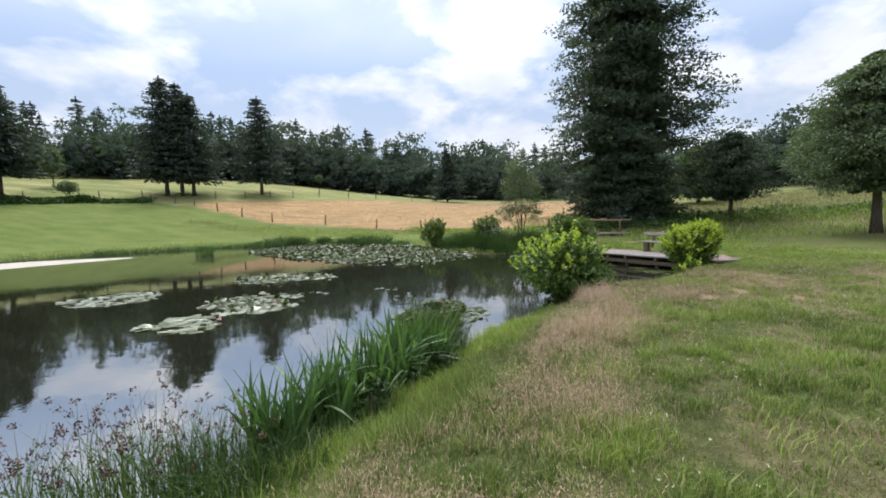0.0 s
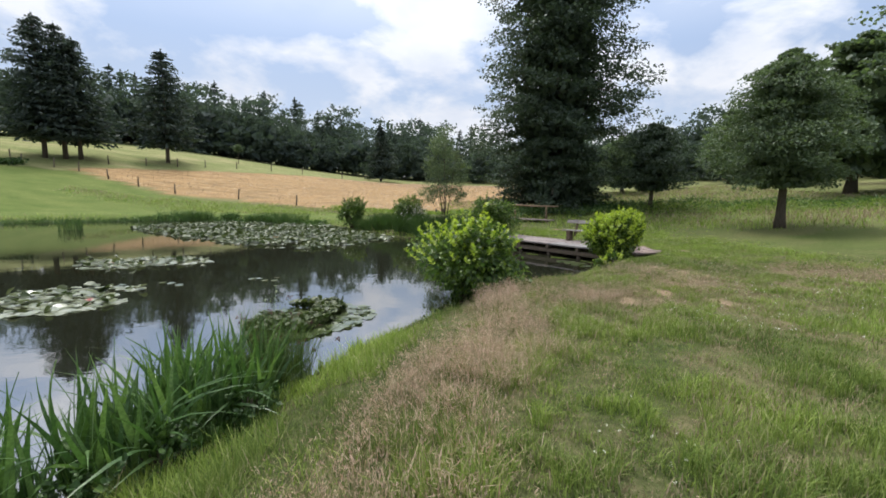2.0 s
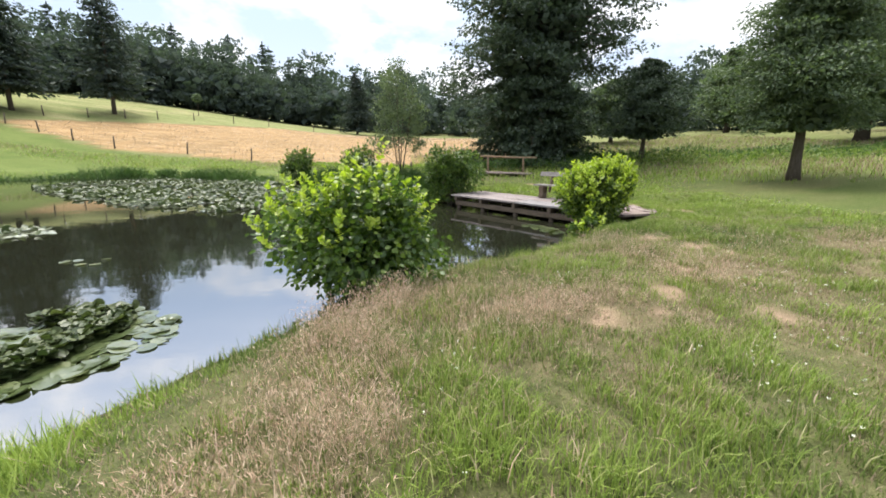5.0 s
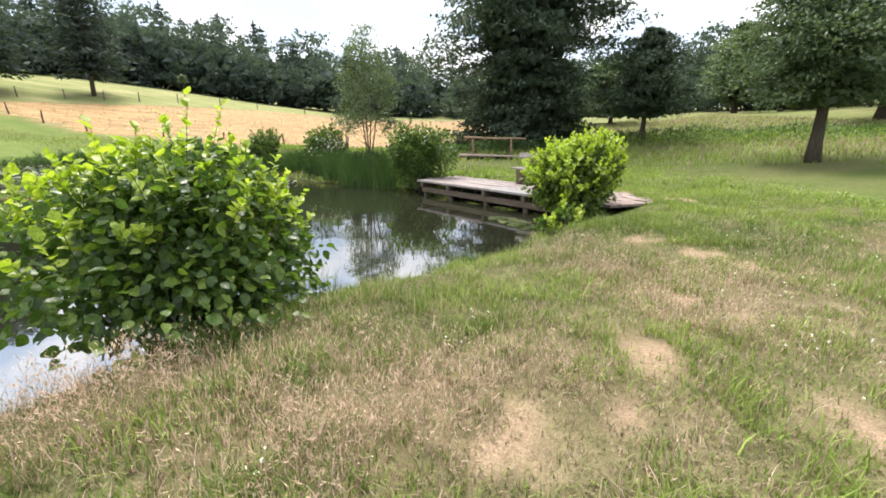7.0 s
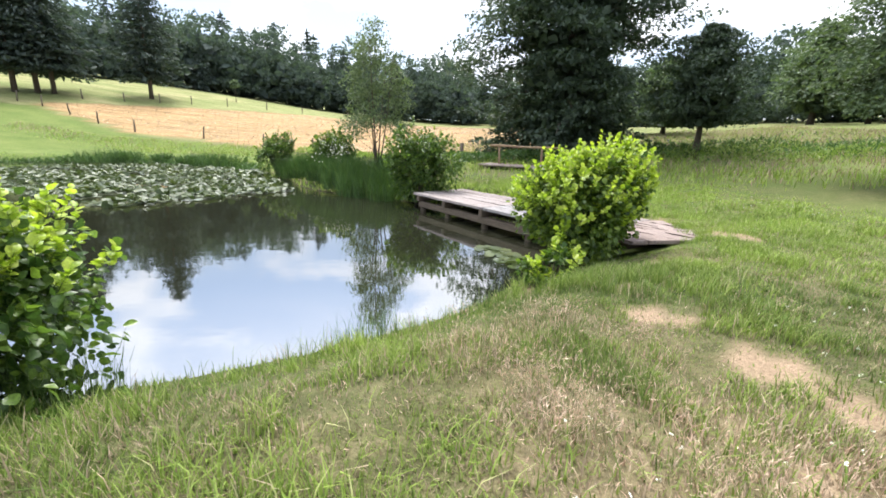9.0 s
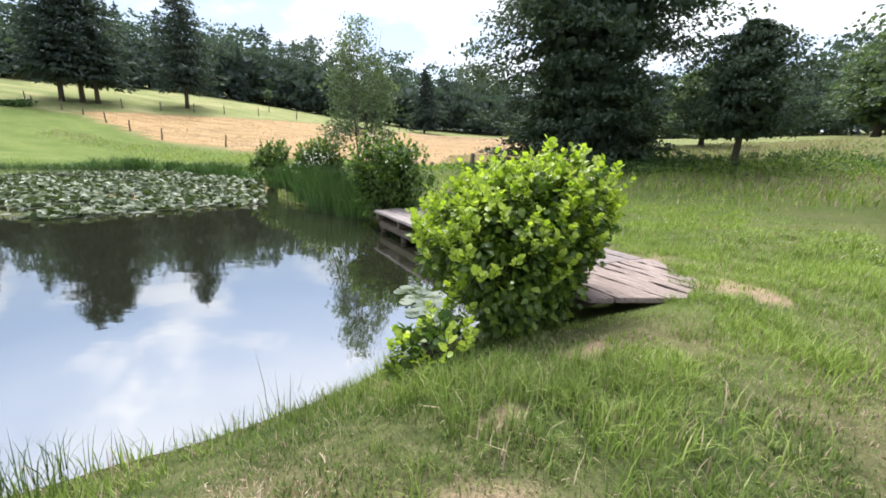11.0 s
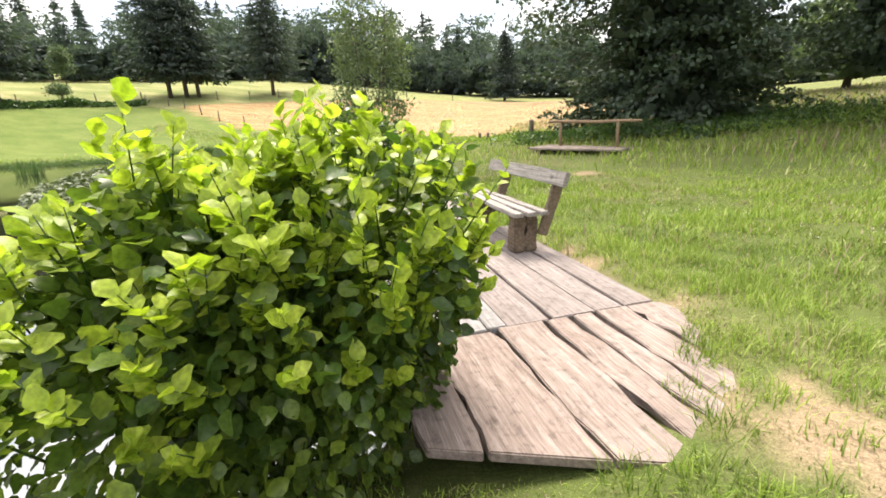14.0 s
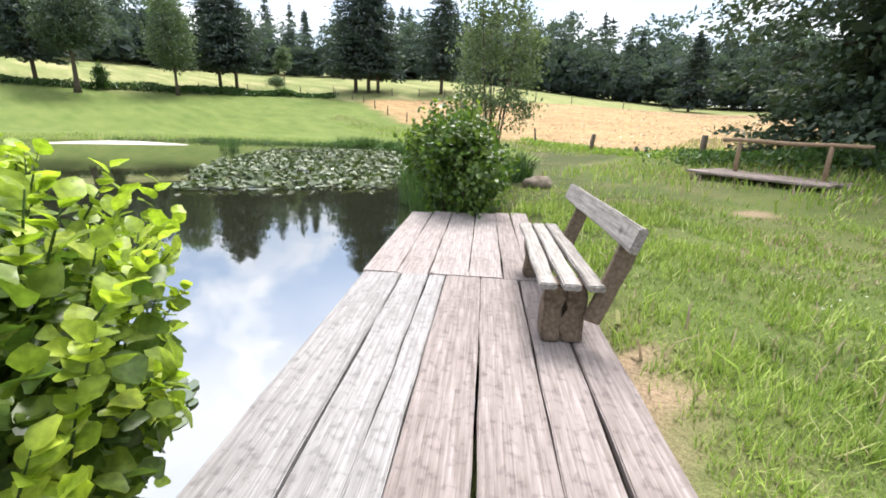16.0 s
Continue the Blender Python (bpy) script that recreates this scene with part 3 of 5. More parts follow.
def grass_mesh(name, x, y, length, width, lean, floats, segments=2):
    """Bent tapering blades standing on the ground."""
    n = len(x)
    base = np.stack((x, y, height(x, y) - 0.01), 1)
    turn = rng.uniform(0, 2 * np.pi, n)
    side = np.stack((np.cos(turn), np.sin(turn), np.zeros(n)), 1)
    out = np.stack((-np.sin(turn), np.cos(turn), np.zeros(n)), 1) * lean[:, None]
    up = np.array((0, 0, 1.0))
    rows = []
    for q in range(segments):
        f = q / segments
        c = base + length[:, None] * (f * up + f * f * out)
        w = (width * (1 - 0.6 * f))[:, None] / 2
        rows += [c - side * w, c + side * w]
    rows.append(base + length[:, None] * (up * (1 - 0.25 * lean[:, None] ** 2) + out))
    m = len(rows)
    v = np.stack(rows, 1).reshape(-1, 3)
    k = m * np.arange(n)[:, None]
    tris = []
    for q in range(segments - 1):
        a = 2 * q
        tris += [k + [[a, a + 1, a + 3]], k + [[a, a + 3, a + 2]]]
    a = 2 * (segments - 1)
    tris.append(k + [[a, a + 1, a + 2]])
    return numpy_mesh(name, v, np.concatenate(tris), M_BLADE, {key: np.repeat(val, m) for key, val in floats.items()})


def walk_distance(x, y):
    d = np.full(x.shape, 1e9)
    for a, b in zip(WALKED[:-1], WALKED[1:]):
        ab = b - a
        k = np.clip(((x - a[0]) * ab[0] + (y - a[1]) * ab[1]) / (ab @ ab), 0, 1)
        d = np.minimum(d, np.hypot(x - a[0] - k * ab[0], y - a[1] - k * ab[1]))
    return d


def off_dock(x, y):
    du, dv = (x - DOCK_O[0]) * DOCK_A[0] + (y - DOCK_O[1]) * DOCK_A[1], (x - DOCK_O[0]) * DOCK_P[0] + (y - DOCK_O[1]) * DOCK_P[1]
    return ~((dv > -0.05) & (dv < 2.16) & (du > np.where(dv < 1.3, -0.2 - 0.43 * dv, -0.70 + 1.5 * (dv - 1.3))) & (du < 6.6))


def build_grass():
    # short turf along the walk
    n = 2250000
    x, y = rng.uniform(-3.2, 15, n), rng.uniform(-0.5, 26, n)
    d = walk_distance(x, y)
    keep = rng.random(n) < np.clip((1.7 / np.maximum(d, 0.3)) ** 1.3, 0.12, 0.85) * ramp(x, 15, 12.5) * ramp(y, 26, 22.5) * ramp(y, -0.5, 0.4) * (0.5 + 0.5 * ramp(0.6 * value_noise(x, y, 3.1, 17) + 0.4 * value_noise(x, y, 7.5, 18), 0.35, 0.6))
    x, y = x[keep], y[keep]
    s = shore_distance(x, y)
    keep = (s > 0.02) & off_dock(x, y)
    x, y, s = x[keep], y[keep], s[keep]
    zn = zones(x, y)
    keep = rng.random(len(x)) > np.clip(zn["sand"] * 1.05, 0, 0.88)
    x, y, s, zn = x[keep], y[keep], s[keep], {k: v[keep] for k, v in zn.items()}
    m = len(x)
    d = walk_distance(x, y)
    lush = ramp(s, 1.0, 0.3) * (1 - 0.7 * ramp(y, 7, 9))
    clump = ramp(0.45 * value_noise(x, y, 1.5, 61) + 0.33 * value_noise(x, y, 3.7, 62) + 0.22 * value_noise(x, y, 8.5, 63), 0.47, 0.60) * (1 - 0.5 * zn["straw"])
    tuft = ramp(0.6 * value_noise(x, y, 3.1, 17) + 0.4 * value_noise(x, y, 7.5, 18), 0.42, 0.78)
    length = (0.02 + 0.035 * rng.random(m) ** 2 + 0.16 * clump * (0.3 + 0.7 * rng.random(m)) + 0.05 * tuft * rng.random(m) + 0.03 * value_noise(x, y, 1.7, 7) ** 2 + 0.07 * lush * rng.random(m) + 0.05 * zn["pink"]) * (1 - 0.4 * zn["straw"]) * (1 - 0.35 * ramp(y, 12.5, 15) * ramp(x, 7.0, 8.5))
    dry = (rng.random(m) < (0.07 + 0.75 * zn["straw"]) * (1.1 - 0.85 * clump)).astype(float)
    fresh = np.clip(ramp(value_noise(x, y, 0.8, 19) + 0.4 * value_noise(x, y, 2.6, 20), 0.45, 0.95) * 0.5 + 0.6 * lush + 0.35 * clump - 0.15 + 0.5 * ramp(y, 12, 16) + 0.2 * ramp(s, 3.2, 6), 0, 1)
    rosy = (rng.random(m) < 0.35 * zn["pink"]).astype(float) * (1 - dry * 0.5)
    width = (0.005 + 0.0055 * rng.random(m)) * np.clip(d / 2.0, 0.9, 3.0)
    lean, tall = rng.uniform(0.1, 1.0, m), length * np.clip(0.85 + d / 14, 0.9, 1.2)
    for which, cuts in ((d < 1.9, 2), (d >= 1.9, 1)):
        me = grass_mesh("turf", x[which], y[which], tall[which], width[which], lean[which], {"straw": dry[which], "pink": rosy[which], "fresh": fresh[which]}, cuts)
        tagged(new("turf", me), "short green turf with dry straw blades on the bank", "grass", kind="stuff")
    # feathery pink-brown bent grass along the crest of the bank
    n = 360000
    x, y = rng.uniform(-3, 13, n), rng.uniform(-0.5, 21, n)
    zn = zones(x, y)
    drift = ramp(0.6 * value_noise(x, y, 1.2, 71) + 0.4 * value_noise(x, y, 3.4, 72), 0.40, 0.62)
    keep = (rng.random(n) < zn["pink"] ** 1.3 * (0.10 + 0.90 * drift) * np.clip(2.6 / walk_distance(x, y), 0.15, 1)) & off_dock(x, y)
    x, y, p = x[keep], y[keep], zn["pink"][keep]
    m = len(x)
    h = rng.uniform(0.14, 0.38, m) * (0.55 + 0.55 * p)
    lean = rng.uniform(0.1, 0.8, m)
    stem = grass_mesh("bent_grass", x, y, h, np.full(m, 0.003), lean, {"straw": np.full(m, 0.25), "pink": np.full(m, 0.15)}, 1)
    tip = np.empty(len(stem.vertices) * 3, np.float32); stem.vertices.foreach_get("co", tip)
    tip = tip.reshape(-1, 3, 3)
    foot, top = tip[:, :2].mean(1), tip[:, 2]
    axis = unit(top - foot)
    plumes = []
    for q in range(12):
        f = rng.uniform(0.5, 1.02, m)[:, None]
        c = foot + (top - foot) * f + rng.normal(0, 0.024, (m, 3))
        plumes.append(diamonds(c, axis + 0.7 * random_dirs(m), random_dirs(m), rng.uniform(0.014, 0.04, m), rng.uniform(0.0025, 0.006, m)))
    v, t = joined(plumes)
    colour = np.repeat(np.tile((rng.random(m) < 0.72 * np.clip(p * 1.5, 0, 1)), 12).astype(float), 4)
    ob = tagged(new("bent_grass", stem), "feathery pink-brown seeding grass on the bank crest", "grass", kind="stuff")
    part("seed_haze", numpy_mesh("seed_haze", v, t, M_BLADE, {"pink": colour, "straw": np.full(len(v), 1.0)}), M_BLADE, ob, kind="stuff")
    # lush clumps standing out of the turf
    k = 620
    cx, cy = rng.uniform(0.5, 13.5, k), rng.uniform(1.0, 19.0, k)
    good = (shore_distance(cx, cy) > 1.5) & off_dock(cx, cy) & off_dock(cx + 0.3, cy) & off_dock(cx - 0.3, cy) & (rng.random(k) < np.clip(3.0 / np.maximum(walk_distance(cx, cy), 0.5), 0.25, 1)) & (value_noise(cx, cy, 0.6, 81) > 0.38)
    cx, cy = cx[good], cy[good]
    each = rng.integers(70, 230, len(cx))
    wide, tone = np.repeat(rng.uniform(0.06, 0.2, len(cx)), each), np.repeat(rng.uniform(0.1, 0.9, len(cx)), each)
    x, y = np.repeat(cx, each) + rng.normal(size=each.sum()) * wide * 1.4, np.repeat(cy, each) + rng.normal(size=each.sum()) * wide
    keep = off_dock(x, y) & (zones(x, y)["sand"] < 0.6)
    x, y, tone = x[keep], y[keep], tone[keep]
    m = len(x)
    tall = rng.uniform(0.05, 0.17, m) * np.repeat(rng.uniform(0.6, 1.2, len(cx)), each)[keep]
    me = grass_mesh("grass_clumps", x, y, tall, rng.uniform(0.005, 0.011, m) * np.clip(walk_distance(x, y) / 2, 0.9, 2.5), rng.uniform(0.2, 1.1, m), {"straw": (rng.random(m) < 0.08).astype(float), "pink": np.zeros(m), "fresh": tone}, 2)
    tagged(new("grass_clumps", me), "lush green grass clumps in the dry turf", "grass", kind="stuff")
    # tall tufts on the water's edge
    n = 90000
    x, y = rng.uniform(-4, 9, n), rng.uniform(0, 24, n)
    s = shore_distance(x, y)
    keep = (s > -0.12) & (s < 0.35) & (rng.random(n) < 0.25 + 0.75 * ramp(value_noise(x, y, 1.6, 9), 0.45, 0.7)) & off_dock(x, y) & ~((x > 6.2) & (y > 14.6) & (y < 20.5))
    x, y = x[keep], y[keep]
    m = len(x)
    h = rng.uniform(0.08, 0.2, m) + 0.22 * rng.random(m) * ramp(value_noise(x, y, 1.2, 11), 0.5, 0.8)
    me = grass_mesh("edge_grass", x, y, h, rng.uniform(0.004, 0.008, m), rng.uniform(0.1, 0.8, m), {"straw": (rng.random(m) < 0.12).astype(float), "pink": np.zeros(m)}, 3)
    tagged(new("edge_grass", me), "long green grass hanging over the water's edge", "grass", kind="stuff")
    # rough grass of the far bank and the meadow round the trees
    n = 210000
    x, y = rng.uniform(-36, 34, n), rng.uniform(18, 48, n)
    s = shore_distance(x, y)
    zn = zones(x, y)
    rough = np.where(x > 3, 0.75, 0.0) * ramp(s, 1, 3) * ramp(y + 0.6 * (x - 8) * (x > 8), 25, 31) + 0.9 * ramp(s, 1.6, 0.2) * (s > 0) + 0.7 * (s > 0) * ramp(np.abs(y - 44 - 0.25 * (-12 - x)), 5, 1.5) * (x < 0) * (1 - zn["hay"])
    keep = rng.random(n) < rough * (s > 0) * (0.3 + 0.9 * value_noise(x, y, 0.5, 13))
    x, y, s = x[keep], y[keep], s[keep]
    m = len(x)
    dry = (rng.random(m) < 0.15 + 0.5 * ramp(s, 8, 18)).astype(float)
    h = rng.uniform(0.15, 0.4, m) * (0.6 + 0.9 * value_noise(x, y, 0.4, 14)) * np.where(x < 3, 0.7, 0.8)
    me = grass_mesh("rough_grass", x, y, h, rng.uniform(0.02, 0.045, m), rng.uniform(0.2, 0.9, m), {"straw": dry, "pink": np.zeros(m), "fresh": np.full(m, 1.0)}, 2)
    tagged(new("rough_grass", me), "uncut tussocky meadow grass around the pond", "grass", kind="stuff")
    # standing hay stubble and tufts on the field
    n = 70000
    x, y = rng.uniform(-45, 20, n), rng.uniform(36, 100, n)
    keep = inside(HAY, x, y) & (rng.random(n) < 0.4 + 0.6 * value_noise(x, y, 0.25, 15))
    x, y = x[keep], y[keep]
    m = len(x)
    me = grass_mesh("hay", x, y, rng.uniform(0.06, 0.18, m), rng.uniform(0.04, 0.12, m), rng.uniform(0.7, 1.4, m), {"straw": np.full(m, 1.0), "pink": (rng.random(m) < 0.15).astype(float)}, 1)
    tagged(new("hay", me), "ripe golden hay on the sloping field", "hay", kind="stuff")


build_grass()

# ---- trees ----
def crown_leaves(blobs, count, size, clump=0.55, droop=0.0):
    """Leaves gathered in clumps on the outer part of some rounded masses."""
    per = np.array([b[3] * b[4] + b[4] * b[5] for b in blobs]); per = per / per.sum()
    cs, outs = [], []
    for (cx, cy, cz, rx, ry, rz), share in zip(blobs, per):
        k = max(6, int(count * share / 26))
        d = random_dirs(k, 0.15)
        r = (0.55 + 0.47 * rng.random((k, 1)) ** 0.6) * (0.86 + 0.28 * rng.random((k, 1)))
        clumps = np.array((cx, cy, cz)) + d * r * (rx, ry, rz)
        cs.append(np.repeat(clumps, 26, 0) + rng.normal(size=(k * 26, 3)) * clump * (1, 1, 0.6)); outs.append(np.repeat(d, 26, 0))
    c, o = np.concatenate(cs), np.concatenate(outs)
    n = len(c)
    along = o * 0.5 + random_dirs(n) + np.array((0, 0, -droop))
    return diamonds(c, along, random_dirs(n, 0.9), size * rng.uniform(0.7, 1.4, n), size * rng.uniform(0.45, 0.8, n))


def trunk_and_limbs(h, r, blobs, limbs=9, start=0.25, lean=(0, 0), trunks=1):
    out = []
    for q in range(trunks):
        ox, oy = (0, 0) if trunks == 1 else (0.25 * math.cos(q * 2.4) * r * 8, 0.25 * math.sin(q * 2.4) * r * 8)
        z = np.linspace(-0.15, h, 9)
        f = np.clip(z / h, 0, 1)
        fan = 0.0 if trunks == 1 else 0.14 * h
        p = np.stack((ox + fan * f * math.cos(q * 2.4) + lean[0] * f + 0.04 * h * 0.3 * np.sin(3 * f + q), oy + fan * f * math.sin(q * 2.4) + lean[1] * f + 0.03 * h * 0.3 * np.sin(4 * f + 1 + q), z), 1)
        rad = r * (1.0 - 0.9 * f) + 0.35 * r * np.exp(-z / (0.12 * h * 0.5 + 0.1))
        out.append(tube(p, rad, 9))
    arms = []
    for q in range(limbs):
        b = blobs[q % len(blobs)]
        f = start + (0.9 - start) * rng.random()
        a = np.array((lean[0] * f, lean[1] * f, h * f))
        d = random_dirs(1)[0] * (b[3], b[4], b[5]) * 0.75
        e = np.array(b[:3]) + d
        e[2] = max(e[2], a[2] + 0.05 * h)
        mid = (a + e) / 2 + (0, 0, -0.03 * h)
        arms.append(tube([a, mid, e], [r * 0.38 * (1 - 0.5 * f), r * 0.22, r * 0.05], 6))
    return out, arms


def tree(name, label, x, y, blobs, h, r, count, size, mat, limbs=9, start=0.25, clump=0.5, lean=(0, 0), trunks=1, category="tree", group=""):
    z = float(height(x, y))
    t = thing(name, pose(x, y, z), label, category, group)
    stems, arms = trunk_and_limbs(h, r, blobs, limbs, start, lean, trunks)
    for s in stems:
        part("trunk", numpy_mesh("trunk", *s, M_BARK), M_BARK, t)
    for s in arms:
        part("limb", numpy_mesh("limb", *s, M_BARK), M_BARK, t)
    part("crown", numpy_mesh("crown", *crown_leaves(blobs, count, size, clump), mat), mat, t, kind="stuff")
    return t


def conifer_arrays(h, R, whorls, boughs, sprays, bare=0.14, size=1.0):
    """Needle sprays hanging along drooping boughs whose tips turn up, in uneven whorls."""
    cen, al, ln = [], [], []
    for q in range(whorls):
        f = bare + (0.985 - bare) * (q + rng.random() * 0.7) / whorls
        L = R * (1 - f) ** 0.66 * min(1.0, 0.6 + 2.4 * (f - bare)) * (0.62 + 0.55 * rng.random()) + 0.12
        for k in range(boughs):
            if rng.random() < 0.14:
                continue
            a = rng.uniform(0, 2 * np.pi)
            l = L * rng.uniform(0.6, 1.15)
            s = np.linspace(0.1, 1, sprays)
            d = np.array((math.cos(a), math.sin(a), 0))
            p = d * (l * s)[:, None] + np.stack((0 * s, 0 * s, f * h - 0.28 * l * s ** 1.4 + 0.16 * l * s ** 3), 1)
            p += np.array((-d[1], d[0], 0)) * (rng.normal(0, 0.14, sprays) * l * s)[:, None]
            cen.append(p + rng.normal(0, 0.10 * size, p.shape) * (1, 1, 0.8)); ln.append(size * (0.45 + 0.55 * (1 - f)) * rng.uniform(0.65, 1.3, sprays))
            al.append(d * 0.7 + random_dirs(sprays) * 0.55 + (0, 0, -0.25))
    cen, al, ln = np.concatenate(cen), np.concatenate(al), np.concatenate(ln)
    top = np.stack((rng.normal(0, 0.06, 20), rng.normal(0, 0.06, 20), h * (0.95 + 0.06 * rng.random(20))), 1)
    cen, al, ln = np.concatenate((cen, top)), np.concatenate((al, random_dirs(20, 2.5))), np.concatenate((ln, np.full(20, 0.35 * size)))
    return diamonds(cen, al, random_dirs(len(cen), 0.8), ln * 1.25, ln * 0.45)


def conifer(x, y, h, R, label, group="", bare=0.14, lean=0.0):
    t = thing("spruce_tree", pose(x, y, float(height(x, y)), 0, lean, rng.uniform(0, 360)), label, "tree", group)
    z = np.linspace(-0.2, h * 0.97, 8)
    part("trunk", numpy_mesh("trunk", *tube(np.stack((0.05 * np.sin(z), 0 * z, z), 1), 0.017 * h * (1 - 0.95 * np.clip(z / h, 0, 1)) + 0.02, 8), M_BARK), M_BARK, t)
    part("crown", numpy_mesh("crown", *conifer_arrays(h, R, 46, 11, 16, bare, 0.75), M_NEEDLE), M_NEEDLE, t, kind="stuff")
    return t


def layered_crown(h, bare, profile, branches, sprays, per, size, droop=0.25, flat=0.3, rise=0.25):
    """Leaves in flattened sprays along spreading branches, one tier over another, round a dense core."""
    q = np.arange(branches)
    f = bare + (1 - bare) * ((q + rng.random(branches)) / branches)
    a = q * 2.4 + rng.normal(0, 0.5, branches)
    L = np.array([profile(k) for k in f]) * rng.uniform(0.8, 1.08, branches) * (1 + 0.08 * np.sin(2 * a + 9 * f) + 0.06 * np.sin(3 * a - 14 * f + 1))
    s = np.linspace(0.22, 1.0, sprays)[None] + rng.normal(0, 0.04, (branches, sprays))
    out = np.stack((np.cos(a), np.sin(a), 0 * a), 1)
    side = np.stack((-np.sin(a), np.cos(a), 0 * a), 1)
    c = out[:, None] * (L[:, None] * s)[..., None] + side[:, None] * (L[:, None] * s * rng.normal(0, 0.2, s.shape))[..., None]
    c[..., 2] += (f * h)[:, None] + rise * L[:, None] * s - droop * L[:, None] * s ** 2.2
    w = 0.10 * L + 0.16
    p = c[:, :, None] + (random_dirs(branches * sprays * per) * rng.random((branches * sprays * per, 1)) ** 0.5).reshape(branches, sprays, per, 3) * (1.75 * w[:, None, None, None] * np.array((1, 1, flat)))
    p = p.reshape(-1, 3)
    n = len(p)
    o = np.repeat(np.repeat(out, sprays, 0), per, 0)
    leaves = diamonds(p, o * 0.8 + random_dirs(n) * 0.8 + (0, 0, -0.3), random_dirs(n, 1.4), size * rng.uniform(0.65, 1.4, n), size * rng.uniform(0.45, 0.8, n))
    m = branches * 30
    g = bare + (0.93 - bare) * rng.random(m)
    r = np.array([profile(k) for k in g]) * 0.5 * rng.random(m) ** 0.5
    b = rng.uniform(0, 6.3, m)
    core = diamonds(np.stack((r * np.cos(b), r * np.sin(b), g * h), 1), random_dirs(m), random_dirs(m, 0.3), size * rng.uniform(2.0, 3.5, m), size * rng.uniform(1.4, 2.4, m))
    return joined([leaves, core]), (f, a, L)


def layered_tree(name, label, x, y, h, bare, profile, r, branches, sprays, per, size, mat, droop=0.25, flat=0.3, rise=0.25, limbs=20, lean=0.0, group=""):
    t = thing(name, pose(x, y, float(height(x, y)), 0, lean), label, "tree", group)
    crown, (f, a, L) = layered_crown(h, bare, profile, branches, sprays, per, size, droop, flat, rise)
    z = np.linspace(-0.2, 0.96 * h, 10)
    k = np.clip(z / h, 0, 1)
    stem = tube(np.stack((0.012 * h * np.sin(5 * k), 0.01 * h * np.sin(4 * k + 1), z), 1), r * (1 - 0.93 * k) + 0.4 * r * np.exp(-np.maximum(z, 0) / 0.5), 10)
    part("trunk", numpy_mesh("trunk", *stem, M_BARK), M_BARK, t)
    for q in np.linspace(0, branches * 0.85, limbs).astype(int):
        u = np.linspace(0, 0.85, 4)
        d = np.array((math.cos(a[q]), math.sin(a[q])))
        pts = np.stack((d[0] * L[q] * u, d[1] * L[q] * u, f[q] * h + rise * L[q] * u - droop * L[q] * u ** 2.2), 1)
        part("limb", numpy_mesh("limb", *tube(pts, r * (1 - 0.8 * f[q]) * np.array((0.36, 0.26, 0.17, 0.06)), 6), M_BARK), M_BARK, t)
    part("crown", numpy_mesh("crown", *crown, mat), mat, t, kind="stuff")
    return t


def tall_profile(f):
    z = 28.5 * f
    R = 3.9 + 2.2 * z / 9 if z < 9 else 6.1 - 2.3 * (z - 9) / 12 if z < 21 else 3.8 - 3.3 * (z - 21) / 7.5
    return R * (1.0 + 0.10 * math.sin(2.1 * z) + 0.06 * math.sin(5.3 * z))


layered_tree("alder_tree", "tall dark broadleaf tree with foliage down to the ground", 11.8, 35.8, 28.5, 0.012, tall_profile, 0.42, 230, 9, 60, 0.245, M_TREE, 0.36, 0.26, 0.16, 40)
for x, y, h in ((-49.1, 60.8, 18.2), (-47.7, 62.3, 17.6), (-46.4, 63.2, 16.2), (-38.6, 69.9, 16.8)):
    conifer(x, y, h, 7.4, "dark spruce with bare lower trunk on the meadow", "spruces on the meadow", 0.16)
conifer(-8.8, 102, 13.0, 5.4, "dark broad conifer at the edge of the hay field", "", 0.08)
for x, y, h in ((-61.0, 44.5, 15.5), (-60.0, 46.5, 15.0), (-63, 24, 14)):
    conifer(x, y, h, 7.4, "dark spruce beside the hedge line", "spruces along the hedge", 0.2)

layered_tree("field_maple", "small round dark tree on a short trunk", 17.3, 30.7, 6.0, 0.26, lambda f: 2.25 * math.sin(math.pi * min(1.0, 0.22 + 0.80 * (f - 0.26) / 0.74)) ** 0.7 + 0.25, 0.15, 60, 6, 40, 0.15, M_TREE, 0.3, 0.4, 0.35, 12)
layered_tree("field_maple", "round dark broadleaf tree with a bare trunk in the meadow", 18.6, 21.2, 8.2, 0.24, lambda f: (2.45 * math.sin(math.pi * min(1.0, 0.25 + 0.78 * (f - 0.24) / 0.76)) ** 0.75 + 0.3) * (1 + 0.14 * math.sin(17 * f)), 0.2, 95, 8, 60, 0.125, M_TREE2, 0.38, 0.36, 0.36, 18, -3.0)
def oak(label, x, y, h, R, size, mat, group):
    layered_tree("oak_tree", label, x, y, h, 0.14, lambda f: (R * math.sin(math.pi * min(1.0, 0.27 + 0.75 * (f - 0.14) / 0.86)) ** 0.7 + 0.4) * (1 + 0.16 * math.sin(19 * f + x)), 0.03 * h, 62, 6, 26, size, mat, 0.3, 0.45, 0.42, 10, 0.0, group)


